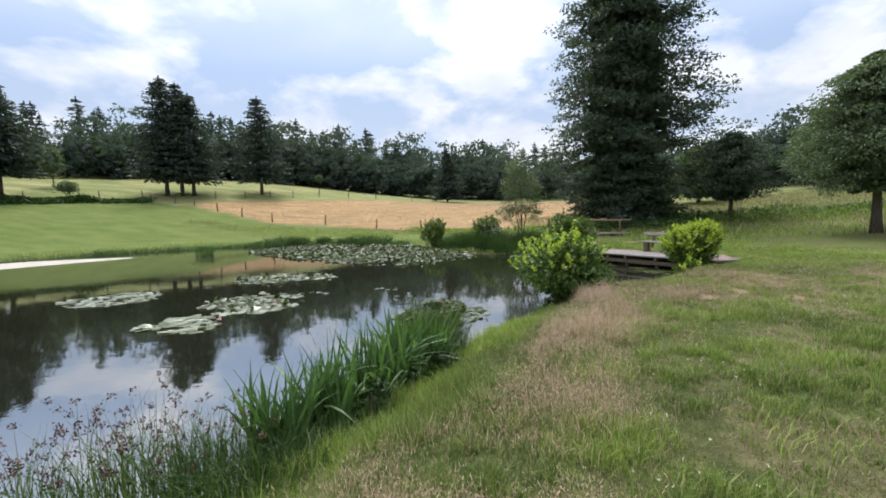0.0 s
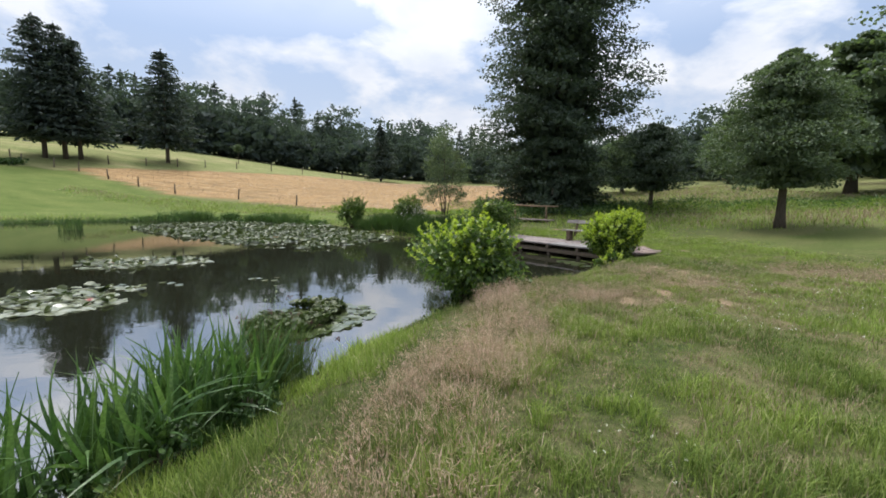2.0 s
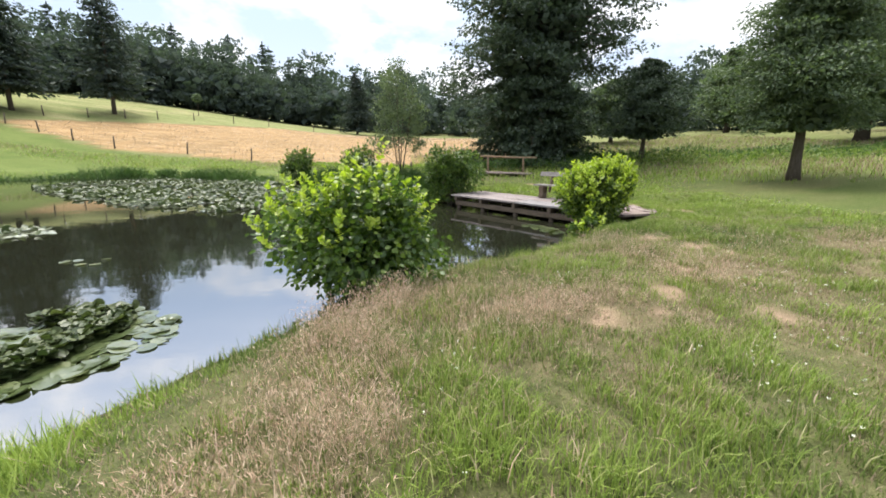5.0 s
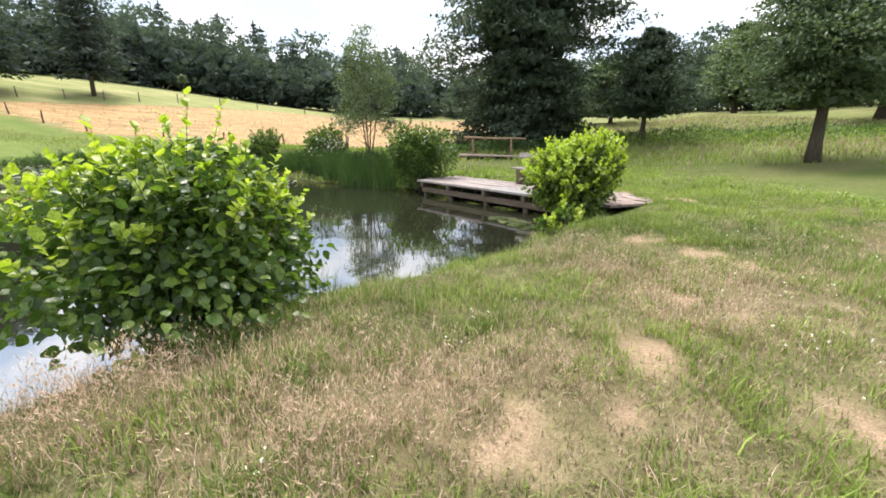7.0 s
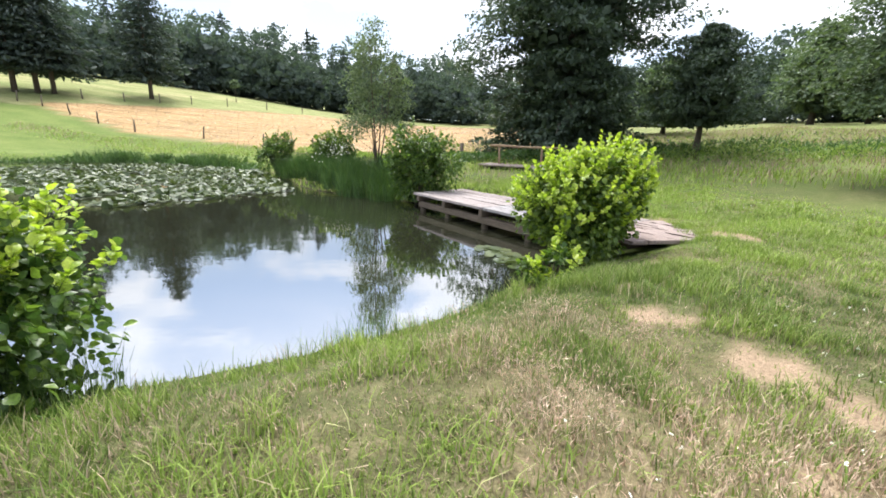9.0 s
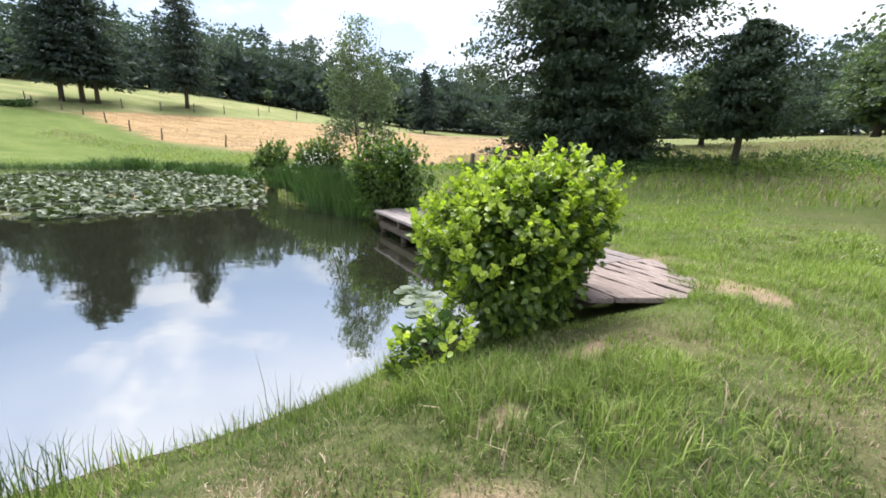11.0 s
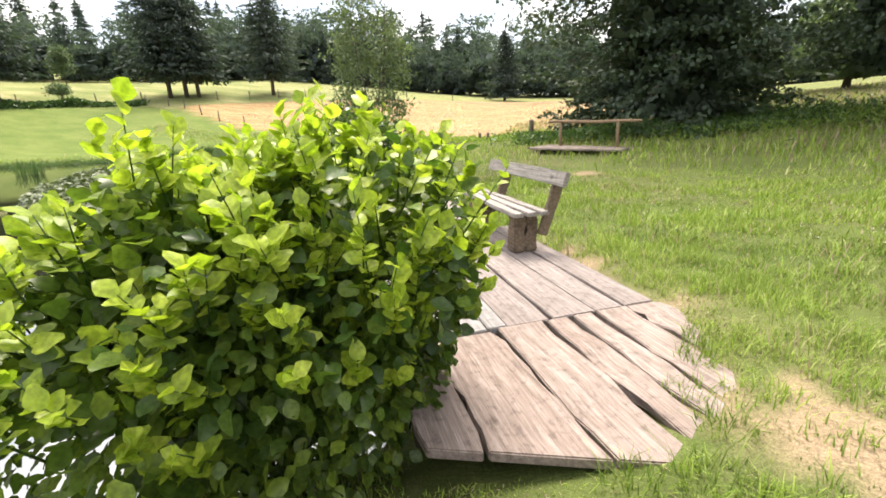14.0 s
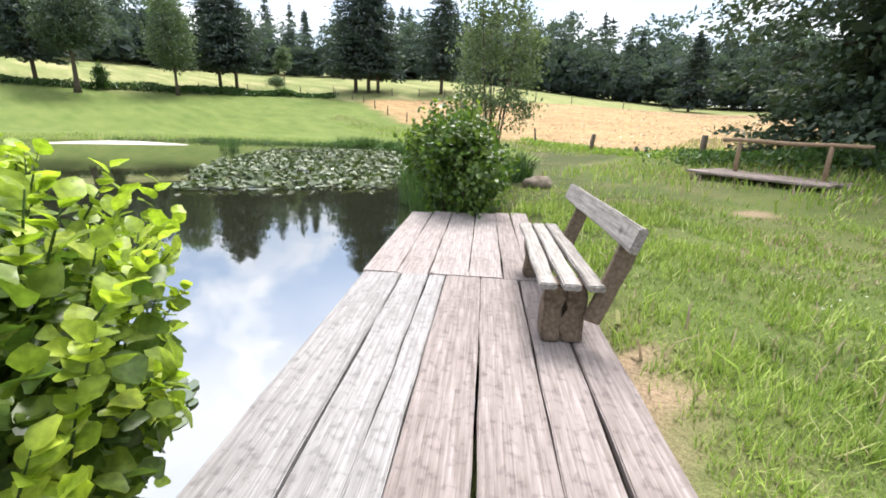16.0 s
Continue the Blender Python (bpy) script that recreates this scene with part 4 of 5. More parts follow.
for x, y, k in ((22.3, 45.5, 0.6), (39.0, 52, 0.92), (42.5, 50, 0.66), (49, 55, 0.95)):
    oak("leafy broadleaf tree at the meadow's edge", x, y, 9.6 * k, 3.6 * k, 0.30, M_TREE2, "trees at the meadow edge")
for x, y, k in ((34.0, 32.5, 1.22), (41.5, 31, 1.4), (46, 38, 1.9), (45, 23, 1.9), (40, 15, 1.6)):
    oak("large dense broadleaf tree at the edge of the wood", x, y, 9.6 * k, 3.9 * k, 0.42, M_TREE2, "trees at the edge of the wood")
# along the hedge
lean = [(2.0, 0, 7.2, 3.4, 3.4, 2.4), (3.4, 0.6, 9.2, 2.2, 2.2, 1.6), (0.4, -0.6, 6.0, 2.2, 2.2, 1.5)]
tree("oak_tree", "broadleaf tree leaning over the hedge line", -58.2, 26.8, lean, 8.6, 0.3, 9000, 0.34, M_TREE, 8, 0.3, 0.5, (2.2, 0))
up_b = [(0, 0, 6.0, 2.6, 2.6, 3.0), (0.5, 0, 9.5, 2.0, 2.0, 2.2), (-1.6, 0.5, 5.0, 1.8, 1.8, 1.8)]
tree("birch_tree", "pale-stemmed birch beside the hedge line", -57.4, 37.2, up_b, 10.5, 0.2, 9000, 0.32, M_TREE2, 8, 0.2, 0.5)
sap = [(0, 0, 2.6, 0.9, 0.9, 1.0), (0.2, 0.1, 3.6, 0.6, 0.6, 0.7)]
tree("sapling", "young light-green tree on the meadow", -64.5, 57.0, [tuple(1.4 * v for v in q) for q in sap], 5.2, 0.09, 2200, 0.3, M_TREE2, 5, 0.35, 0.3)
tree("thorn_bush", "bare-stemmed thorn bush by the fence", -55.0, 50.4, [(0, 0, 1.7, 1.3, 1.0, 0.6)], 1.6, 0.09, 1100, 0.25, M_TREE2, 7, 0.3, 0.3, trunks=3, category="bush")
tree("sapling", "thin staked young tree on the meadow", -34.2, 84.8, [(0, 0, 3.0, 0.45, 0.45, 0.6)], 3.2, 0.06, 500, 0.28, M_TREE2, 4, 0.5, 0.22)
tree("thorn_bush", "dark columnar bush in the hedge line", -60.5, 29.8, [(0, 0, 1.5, 0.6, 0.6, 1.4)], 2.2, 0.08, 1500, 0.25, M_BUSH, 5, 0.1, 0.25, category="bush")

# young birch behind the dock
bir = [(0.0, 0.0, 2.6, 1.05, 1.05, 0.8), (0.15, 0.1, 3.6, 0.95, 0.9, 0.8), (-0.15, 0, 4.5, 0.7, 0.7, 0.7), (0.75, -0.2, 1.8, 0.6, 0.6, 0.5), (-0.8, 0.2, 1.9, 0.6, 0.6, 0.5), (0.0, 0, 5.2, 0.35, 0.35, 0.4), (0.9, 0.1, 3.0, 0.4, 0.4, 0.6), (-0.8, 0, 3.3, 0.4, 0.4, 0.5)]
tree("birch_sapling", "slender multi-stemmed young birch with thin grey-green leaves", 2.4, 25.2, bir, 5.2, 0.032, 7000, 0.095, M_BIRCH, 26, 0.15, 0.16, trunks=4)


def forest():
    """The far wood all round the meadows, as mixed conifers and broadleaf trees."""
    templates = []
    for q in range(3):
        templates.append((conifer_arrays(17.5, 4.2, 26, 9, 5, 0.03, 1.25), M_NEEDLE))
    for q in range(4):
        b = [(0, 0, 7, 4.2, 4.2, 3.6), (1.2, 0.8, 10.5, 2.8, 2.8, 2.6), (-1.8, 0.4, 4.5, 3.4, 3.4, 3.0), (1.8, -0.8, 4.0, 3.4, 3.4, 3.0), (0, 0, 2.2, 3.4, 3.4, 2.0)]
        inner = random_dirs(90) * (3.2, 3.2, 4.0) * rng.random((90, 1)) ** 0.4 + (0, 0, 5.2)
        dense = diamonds(inner, random_dirs(90), random_dirs(90), rng.uniform(2.0, 3.4, 90), rng.uniform(1.6, 2.6, 90))
        templates.append((joined([crown_leaves(b, 1000, 0.66, 0.7), dense]), M_WOODS_HAZE))
    edge = np.array([(-135, -60), (-118, -10), (-106, 25), (-98, 55), (-84, 78), (-66, 92), (-48, 104), (-30, 116), (-12, 123), (4, 118), (16, 104), (26, 88), (38, 72), (50, 60), (62, 48), (66, 30), (60, 8), (52, -20), (40, -50), (0, -62), (-50, -70), (-100, -80)], float)
    groups = {0: [], 1: []}
    closed = np.concatenate((edge, edge[:1]))
    for row in (0, 1, 2, 3):
        for (ax, ay), (bx, by) in zip(closed[:-1], closed[1:]):
            d = np.array((bx - ax, by - ay)); l = np.hypot(*d); d /= l
            out = np.array((-d[1], d[0])) if np.dot((-d[1], d[0]), ((ax + bx) / 2 + 20, (ay + by) / 2 - 25)) > 0 else np.array((d[1], -d[0]))
            front = by > -5
            if not front and row:
                continue
            for s in np.arange(0, l, 3.9 if front else 7.0):
                p = np.array((ax, ay)) + d * (s + rng.uniform(-1.5, 1.5)) + out * (row * 5.5 + rng.uniform(-2.5, 2.5))
                fir = rng.random() < (0.05, 0.10, 0.2, 0.5)[row] * (p[0] < 22)
                k = rng.integers(0, 3) if fir else rng.integers(3, 7)
                (v, t), _ = templates[k]
                size = rng.uniform(0.78, 1.12) * (0.8, 1.0, 1.15, 1.25)[row] * (0.9 if fir else 1.14) * (1.0 - 0.35 * float(ramp(p[0], 0, 25)) - 0.12 * float(ramp(p[0], -40, -75)))
                a = rng.uniform(0, 2 * np.pi); ca, sa = math.cos(a), math.sin(a)
                w = v * size
                w = np.stack((w[:, 0] * ca - w[:, 1] * sa, w[:, 0] * sa + w[:, 1] * ca, w[:, 2]), 1) + (p[0], p[1], float(height(p[0], p[1])) - 0.3)
                groups[0 if fir else 1].append((w, t))
    # both far materials have the haze of distance in their colour
    for k, mat, text in ((0, M_SPRUCE_HAZE, "far dark spruce wood behind the meadows"), (1, M_WOODS_HAZE, "far mixed broadleaf wood behind the meadows")):
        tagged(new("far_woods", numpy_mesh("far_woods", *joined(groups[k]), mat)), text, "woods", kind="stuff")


forest()

# ---- bushes on the bank ----
def leaf_template(length, width, curl, fold, seed):
    """A rounded alder leaf: wavy outline, folded along the midrib and curled; its stalk end is at the origin, along y."""
    r = np.random.default_rng(seed)
    k = 5
    f = np.linspace(0, 1, k)
    half = width / 2 * np.sin(np.pi * (0.06 + 0.90 * f ** 0.85)) ** 0.7 * (1 + r.normal(0, 0.09, k))
    mid = np.stack((0 * f, length * f, curl * length * f * f), 1)
    left = mid + np.stack((-half, 0 * f, fold * half + r.normal(0, 0.06, k) * width), 1)
    right = mid + np.stack((half, 0 * f, fold * half + r.normal(0, 0.06, k) * width), 1)
    v = np.concatenate((left, mid, right))
    t = []
    for q in range(k - 1):
        for a in (0, k):
            t += [(a + q, a + k + q, a + k + q + 1), (a + q, a + k + q + 1, a + q + 1)]
    return v, np.array(t)


LEAVES = [leaf_template(0.085, 0.068, -0.25, 0.25, 1), leaf_template(0.095, 0.075, -0.1, 0.4, 2), leaf_template(0.075, 0.064, -0.4, 0.1, 3), leaf_template(0.09, 0.070, 0.15, 0.3, 4)]


def frames(along, normal):
    y = unit(along)
    x = unit(np.cross(y, normal)); z = np.cross(x, y)
    return np.stack((x, y, z), 2)


def leaf_cloud(points, along, normal, scale, templates):
    R = frames(along, normal)
    pick = rng.integers(0, len(templates), len(points))
    out = []
    for k, (v, t) in enumerate(templates):
        i = np.where(pick == k)[0]
        if not len(i):
            continue
        w = np.einsum("nij,vj->nvi", R[i], v) * scale[i][:, None, None] + points[i][:, None]
        out.append((w.reshape(-1, 3), (t[None] + (len(v) * np.arange(len(i)))[:, None, None]).reshape(-1, 3)))
    return joined(out)


def lumpy(d, seed, amount=0.21):
    """An uneven radius for each direction."""
    r = np.random.default_rng(seed)
    out = np.ones(len(d))
    for _ in range(7):
        axis = unit(r.normal(size=3))
        out += amount * 0.5 * np.sin(4.0 * d @ axis + r.uniform(0, 6.3))
    return out


def bush(name, label, x, y, z0, rx, rz, count, mat, one, tips, singles, scale, seed, shoots=120, group="", open_side=(0.3, -1, 0.3), lobes=((0, 0, 0, 1.0),), lump=0.2):
    cz = z0 + rz * 0.95
    t = thing(name, pose(x, y, z0), label, "bush", group)
    # stems
    stems = []
    for q in range(16):
        a, l = q * 2.4, 0.25 + 0.6 * rng.random()
        e = np.array((rx * l * math.cos(a), rx * l * math.sin(a), rz * (0.9 + 0.8 * (1 - l))))
        stems.append(tube([(0.12 * math.cos(a), 0.12 * math.sin(a), -0.15), e * (0.4, 0.4, 0.45), e], [0.022, 0.014, 0.005], 5))
    for s in stems:
        part("stem", numpy_mesh("stem", *s, M_BARK), M_BARK, t)
    sprays = max(8, count // 26)      # leaves gathered on short twigs, with dark hollows between
    lead = random_dirs(sprays, 0.25)
    which = rng.integers(0, sprays, count)
    d = unit(lead[which] + rng.normal(0, 0.115, (count, 3)))
    reach = rng.uniform(0.86, 1.1, sprays)
    depth = (1 - 0.5 * rng.random(count) ** 1.3) * reach[which] * (1 - 1.2 * np.linalg.norm(d - lead[which], axis=1) ** 1.5)
    rad = lumpy(d, seed, lump) * depth
    flare = 1 - 0.16 * np.clip(-d[:, 2] - 0.2, 0, 1)
    p = d * rad[:, None] * np.array((rx, rx, rz)) * np.stack((flare, flare, np.ones(count)), 1) + (0, 0, cz - z0)
    lobe = np.array(lobes)[rng.choice(len(lobes), count, p=np.array([q[3] ** 2 for q in lobes]) / sum(q[3] ** 2 for q in lobes))]
    p = p * lobe[:, 3:] + lobe[:, :3]
    p[:, 2] = np.maximum(p[:, 2], 0.03 + 0.1 * rng.random(count))
    normal = d * 0.35 + random_dirs(count) * 0.8 + (0, 0, 0.65)
    along = d * 0.8 + random_dirs(count) * 0.7 + (0, 0, -0.25)
    s = scale * rng.uniform(0.7, 1.25, count)
    side = np.array(open_side)
    order = np.argsort(-(d @ side) * (depth > 0.85))
    some, rest = order[:singles], order[singles:]
    part("foliage", numpy_mesh("foliage", *leaf_cloud(p[rest], along[rest], normal[rest], s[rest], LEAVES), mat), mat, t, kind="stuff")
    if singles:
        meshes = [numpy_mesh("leaf", v, tr, one) for v, tr in LEAVES]
        R = frames(along[some], normal[some])
        for q, i in enumerate(some):
            ob = new("leaf", meshes[q % len(meshes)])
            ob.parent = t
            ob.matrix_basis = Matrix.Translation(p[i]) @ Matrix(R[q].tolist()).to_4x4() @ Matrix.Scale(float(s[i]), 4)
    # upright young shoots with pale leaves
    pts, als, nos, twigs = [], [], [], []
    for q in range(shoots):
        dd = random_dirs(1, 0.8)[0]
        if dd[2] < -0.1:
            dd[2] *= -1
        base = dd * lumpy(dd[None], seed, lump)[0] * 0.9 * np.array((rx, rx, rz)) + (0, 0, cz - z0)
        lb = lobes[q % len(lobes)]
        base = base * lb[3] + np.array(lb[:3])
        l = scale * rng.uniform(0.16, 0.42) * (1.3 if rng.random() < 0.12 else 0.75)
        way = unit(dd * 0.55 + random_dirs(1)[0] * 0.3 + (0, 0, 0.75))
        twigs.append(tube([base - way * 0.1, base + way * l * 0.5, base + way * l], [0.004, 0.003, 0.0015], 4))
        for f in np.linspace(0.1, 1.0, 10):
            a = rng.uniform(0, 6.3)
            out = np.array((math.cos(a), math.sin(a), 0.25))
            pts.append(base + way * l * f); als.append(out * 0.8 + way * 0.8 * f); nos.append(way + 0.4 * random_dirs(1)[0])
    if shoots:
        n = len(pts)
        part("twig_growth", numpy_mesh("twig_growth", *joined(twigs), M_REED), M_REED, t, kind="stuff")
        part("young_foliage", numpy_mesh("young_foliage", *leaf_cloud(np.array(pts), np.array(als), np.array(nos), scale * rng.uniform(0.7, 1.15, n), LEAVES), tips), tips, t, "pale yellow-green young leaves", kind="stuff")
    return t


G = "bushes round the pond"
bush("alder_bush", "round alder bush with glossy broad leaves over the water", 2.25, 10.6, -0.1, 1.13, 0.95, 12500, M_ALDER_SHADED, M_ALDER_ONE, M_ALDER_TIP, 300, 0.86, 3, 220, G, (0.6, -1, 0.2), ((0.12, -0.36, 0.0, 0.9), (0.02, 0.3, 0.02, 0.94), (0.2, 0.78, -0.02, 0.74)))
bush("alder_bush", "round bright-tipped alder bush beside the dock", 7.37, 14.82, 0.0, 0.86, 0.95, 15500, M_ALDER, M_ALDER_ONE, M_ALDER_TIP, 300, 0.74, 4, 460, G, (0.9, -0.4, 0.4), ((-0.10, -0.14, 0.0, 0.86), (0.22, 0.24, 0.0, 0.90)), 0.13)
bush("alder_bush", "dense dark-leaved bush at the end of the dock", 4.5, 21.2, 0.0, 1.06, 0.98, 7600, M_ALDER_SHADED, M_ALDER_ONE, M_ALDER, 0, 0.95, 5, 60, G)
bush("willow_bush", "small round bush on the far bank", -3.47, 29.75, 0.1, 0.85, 0.85, 3600, M_ALDER_SHADED, M_ALDER_ONE, M_ALDER, 0, 1.1, 6, 80, G)
bush("willow_bush", "round bush among the reeds", 0.45, 26.2, 0.2, 0.9, 0.9, 3400, M_ALDER_SHADED, M_ALDER_ONE, M_ALDER, 0, 1.1, 7, 80, G)
bush("alder_seedling", "small pale alder shoot at the waterline", 6.62, 13.42, 0.0, 0.16, 0.13, 120, M_ALDER, M_ALDER_ONE, M_ALDER_TIP, 0, 0.75, 8, 5, G)
bush("alder_seedling", "low alder growth at the foot of the bush", 6.82, 13.75, 0.0, 0.32, 0.24, 520, M_ALDER_SHADED, M_ALDER_ONE, M_ALDER_TIP, 0, 0.75, 9, 12, G)

for x, y, r, k in ((-1.0, 4.3, 0.22, 11), (-0.70, 4.85, 0.24, 12), (-0.36, 5.5, 0.22, 13)):
    bush("nettle_clump", "low dark nettles at the foot of the irises", x, y, float(height(x, y)) - 0.03, r, 0.2, 320, M_BUSH, M_ALDER_ONE, M_BUSH, 0, 0.6, k, 6)

# ---- irises, rushes and reeds ----
def strap_leaf(length, width, bend, twist, seed):
    f = np.linspace(0, 1, 8)
    w = width / 2 * np.minimum(1, 1.15 - f) * np.where(f > 0.75, (1 - f) / 0.25 * 0.95 + 0.05, 1)
    arch = bend * f ** 2.2
    c = np.stack((0 * f, length * arch, length * (f - 0.45 * arch * f)), 1)
    s = np.stack((np.cos(twist * f), np.sin(twist * f), 0 * f), 1)
    v = np.concatenate((c - s * w[:, None], c + s * w[:, None] + (0, 0.004, 0)))
    t = []
    for q in range(7):
        t += [(q, q + 8, q + 9), (q, q + 9, q + 1)]
    return v, np.array(t)


STRAPS = [numpy_mesh("leaf", *strap_leaf(1.0, 0.05, b, tw, k), M_IRIS) for k, (b, tw) in enumerate(((0.12, 0.3), (0.25, -0.4), (0.4, 0.6), (0.75, 0.2), (0.2, 1.0), (0.55, -0.7), (0.95, 0.4), (0.08, -0.2)))]


def iris_clump(x, y, spread, count, tall):
    t = thing("iris_clump", pose(x, y, WATER - 0.05), "tall green sword-leaved irises in the shallows", "plant", "irises on the bank")
    for q in range(count):
        a, r = rng.uniform(0, 6.3), spread * math.sqrt(rng.random())
        ob = new("leaf", STRAPS[int(rng.integers(0, 8)) if rng.random() < 0.4 else int(rng.choice([0, 1, 4, 7]))])
        ob.parent = t
        s = tall * rng.uniform(0.6, 1.12)
        ob.matrix_basis = pose(r * math.cos(a), r * math.sin(a), 0, rng.normal(0, 13), rng.normal(0, 13), rng.uniform(0, 360)) @ Matrix.Diagonal((rng.uniform(0.85, 1.45), s, s, 1))
    return t


for x, y, s, n, h in ((-1.78, 3.5, 0.26, 80, 1.0), (-1.5, 4.25, 0.3, 110, 1.0), (-1.1, 4.95, 0.36, 140, 1.05), (-0.85, 5.55, 0.36, 140, 1.08), (-0.62, 6.05, 0.3, 90, 1.0)):
    iris_clump(x, y, s, n, h)


def stems_mesh(n, spread, tall, thick, lean=0.25, flat=0.0):
    out = []
    for q in range(n):
        a, r = rng.uniform(0, 6.3), spread * math.sqrt(rng.random())
        b = np.array((r * math.cos(a), r * math.sin(a), 0))
        l = tall * rng.uniform(0.4, 1.15)
        k = np.array((rng.normal(0, lean), rng.normal(0, lean), 0)) + b / max(spread, 0.01) * lean * 0.8
        out.append((b, b + (k * 0.25 + (0, 0, 0.5)) * l, b + (k + (0, 0, 1 - 0.3 * min(1.0, float(np.hypot(*k[:2]))))) * l))
    p = np.array(out)
    v, t = [], []
    ang = rng.uniform(0, np.pi, n)
    for k, w in ((0, 1.0), (1, 0.8), (2, 0.15)):
        s = np.stack((np.cos(ang), np.sin(ang), 0 * ang), 1) * thick * w / 2
        v += [p[:, k] - s, p[:, k] + s]
    s2 = np.stack((-np.sin(ang), np.cos(ang), 0 * ang), 1) * thick * 0.5
    v.append(p[:, 1] + s2)
    v = np.stack(v, 1).reshape(-1, 3)
    i = 7 * np.arange(n)[:, None]
    t = np.concatenate((i + [[0, 1, 3]], i + [[0, 3, 2]], i + [[2, 3, 5]], i + [[2, 5, 4]], i + [[0, 1, 6]], i + [[6, 2, 4]]))
    return (v, t), p[:, 2]


def rush_clump(x, y, spread, n, tall, heads, label, thick=0.006, mat=None, lean=0.22, name="rush_clump"):
    z = max(float(height(x, y)), WATER - 0.05)
    t = thing(name, pose(x, y, z), label, "plant")
    (v, tr), tops = stems_mesh(n, spread, tall, thick, lean)
    mat = mat or M_RUSH
    part("stem_growth", numpy_mesh("stem_growth", v, tr, mat), mat, t, kind="stuff")
    if heads:
        cen, k = [], 0
        for p in tops[rng.permutation(n)[:heads]]:
            cen.append(p + (0, 0, -0.03) + rng.normal(0, 0.019, (14, 3)))
        c = np.concatenate(cen)
        part("seed_growth", numpy_mesh("seed_growth", *diamonds(c, random_dirs(len(c), 0.5), random_dirs(len(c)), np.full(len(c), 0.027), np.full(len(c), 0.017), 0.4), M_HEAD), M_HEAD, t, "small dark brown seed heads", kind="stuff")
    return t


rush_clump(-2.85, 2.75, 0.6, 170, 0.85, 80, "rushes with small dark seed heads at the waterline", 0.008)
rush_clump(-2.2, 3.2, 0.4, 150, 0.7, 25, "rushes mixed with long grass at the waterline")
rush_clump(-3.5, 2.3, 0.5, 140, 0.65, 55, "rushes with small dark seed heads at the waterline", 0.008)
rush_clump(-0.42, 6.5, 0.36, 700, 0.98, 25, "dense olive sedge tussock at the waterline", 0.007)
rush_clump(-0.75, 6.9, 0.28, 300, 0.55, 8, "dense olive sedge tussock at the waterline", 0.007)
rush_clump(-2.6, 2.55, 0.6, 260, 0.62, 0, "long arching grass among the rushes", 0.013, M_REED, 0.5, "grass_tussock")
rush_clump(-2.0, 2.95, 0.5, 240, 0.62, 0, "long arching grass among the rushes", 0.013, M_REED, 0.5, "grass_tussock")
rush_clump(-1.1, 4.2, 0.8, 420, 0.5, 0, "long arching grass under the irises", 0.009, M_REED, 0.4, "grass_tussock")
rush_clump(-0.5, 5.4, 0.5, 420, 0.42, 0, "long arching grass under the irises", 0.009, M_REED, 0.45, "grass_tussock")
rush_clump(-1.6, 2.9, 0.6, 520, 0.45, 0, "long arching grass under the irises", 0.009, M_REED, 0.45, "grass_tussock")
rush_clump(3.2, 11.2, 0.3, 110, 0.45, 0, "thin dark rushes standing in the water", 0.005, M_RUSH, 0.15)
rush_clump(2.7, 10.9, 0.3, 90, 0.45, 0, "thin dark rushes standing in the water", 0.005, M_RUSH, 0.15)
rush_clump(4.9, 12.2, 0.3, 90, 0.32, 0, "thin grass at the water's edge", 0.005, M_REED, 0.2)
rush_clump(6.0, 12.95, 0.15, 14, 0.5, 0, "few thin stalks standing in the water", 0.005, M_RUSH, 0.12)
for x, y, r, h in ((-18.8, 37.0, 1.5, 0.95), (-17.2, 37.3, 1.0, 0.8), (-14.6, 37.1, 0.6, 0.65), (-10.8, 35.9, 1.3, 0.85), (-9.0, 34.9, 1.3, 0.9), (-12.3, 36.4, 0.8, 0.6)):
    rush_clump(x, y, r, 420, h, 0, "dense reed clump on the far bank", 0.035, M_REED, 0.3, "reed_clump")
rush_clump(-19.6, 27.4, 0.6, 110, 0.85, 0, "thin reed clump standing in the water", 0.03, M_REED, 0.2, "reed_clump")
for k in range(14):
    f = k / 13
    x, y = np.array((-2.6, 28.9)) * (1 - f) + np.array((3.4, 22.1)) * f + rng.normal(0, 0.15, 2) + (0.25 * math.sin(6 * f), -0.35 * math.sin(math.pi * f))
    rush_clump(float(x), float(y), 0.55, 330, 1.0, 0, "blue-green reeds along the pond edge", 0.018, M_REED, 0.16, "reed_clump")
for x, y in ((1.6, 24.3), (2.6, 24.0), (3.4, 23.2), (1.0, 25.4), (3.0, 25.2), (-1.2, 27.8)):
    rush_clump(x, y, 0.7, 380, 0.9, 0, "tall rank herbs below the birch", 0.03, M_REED, 0.35, "herb_clump")


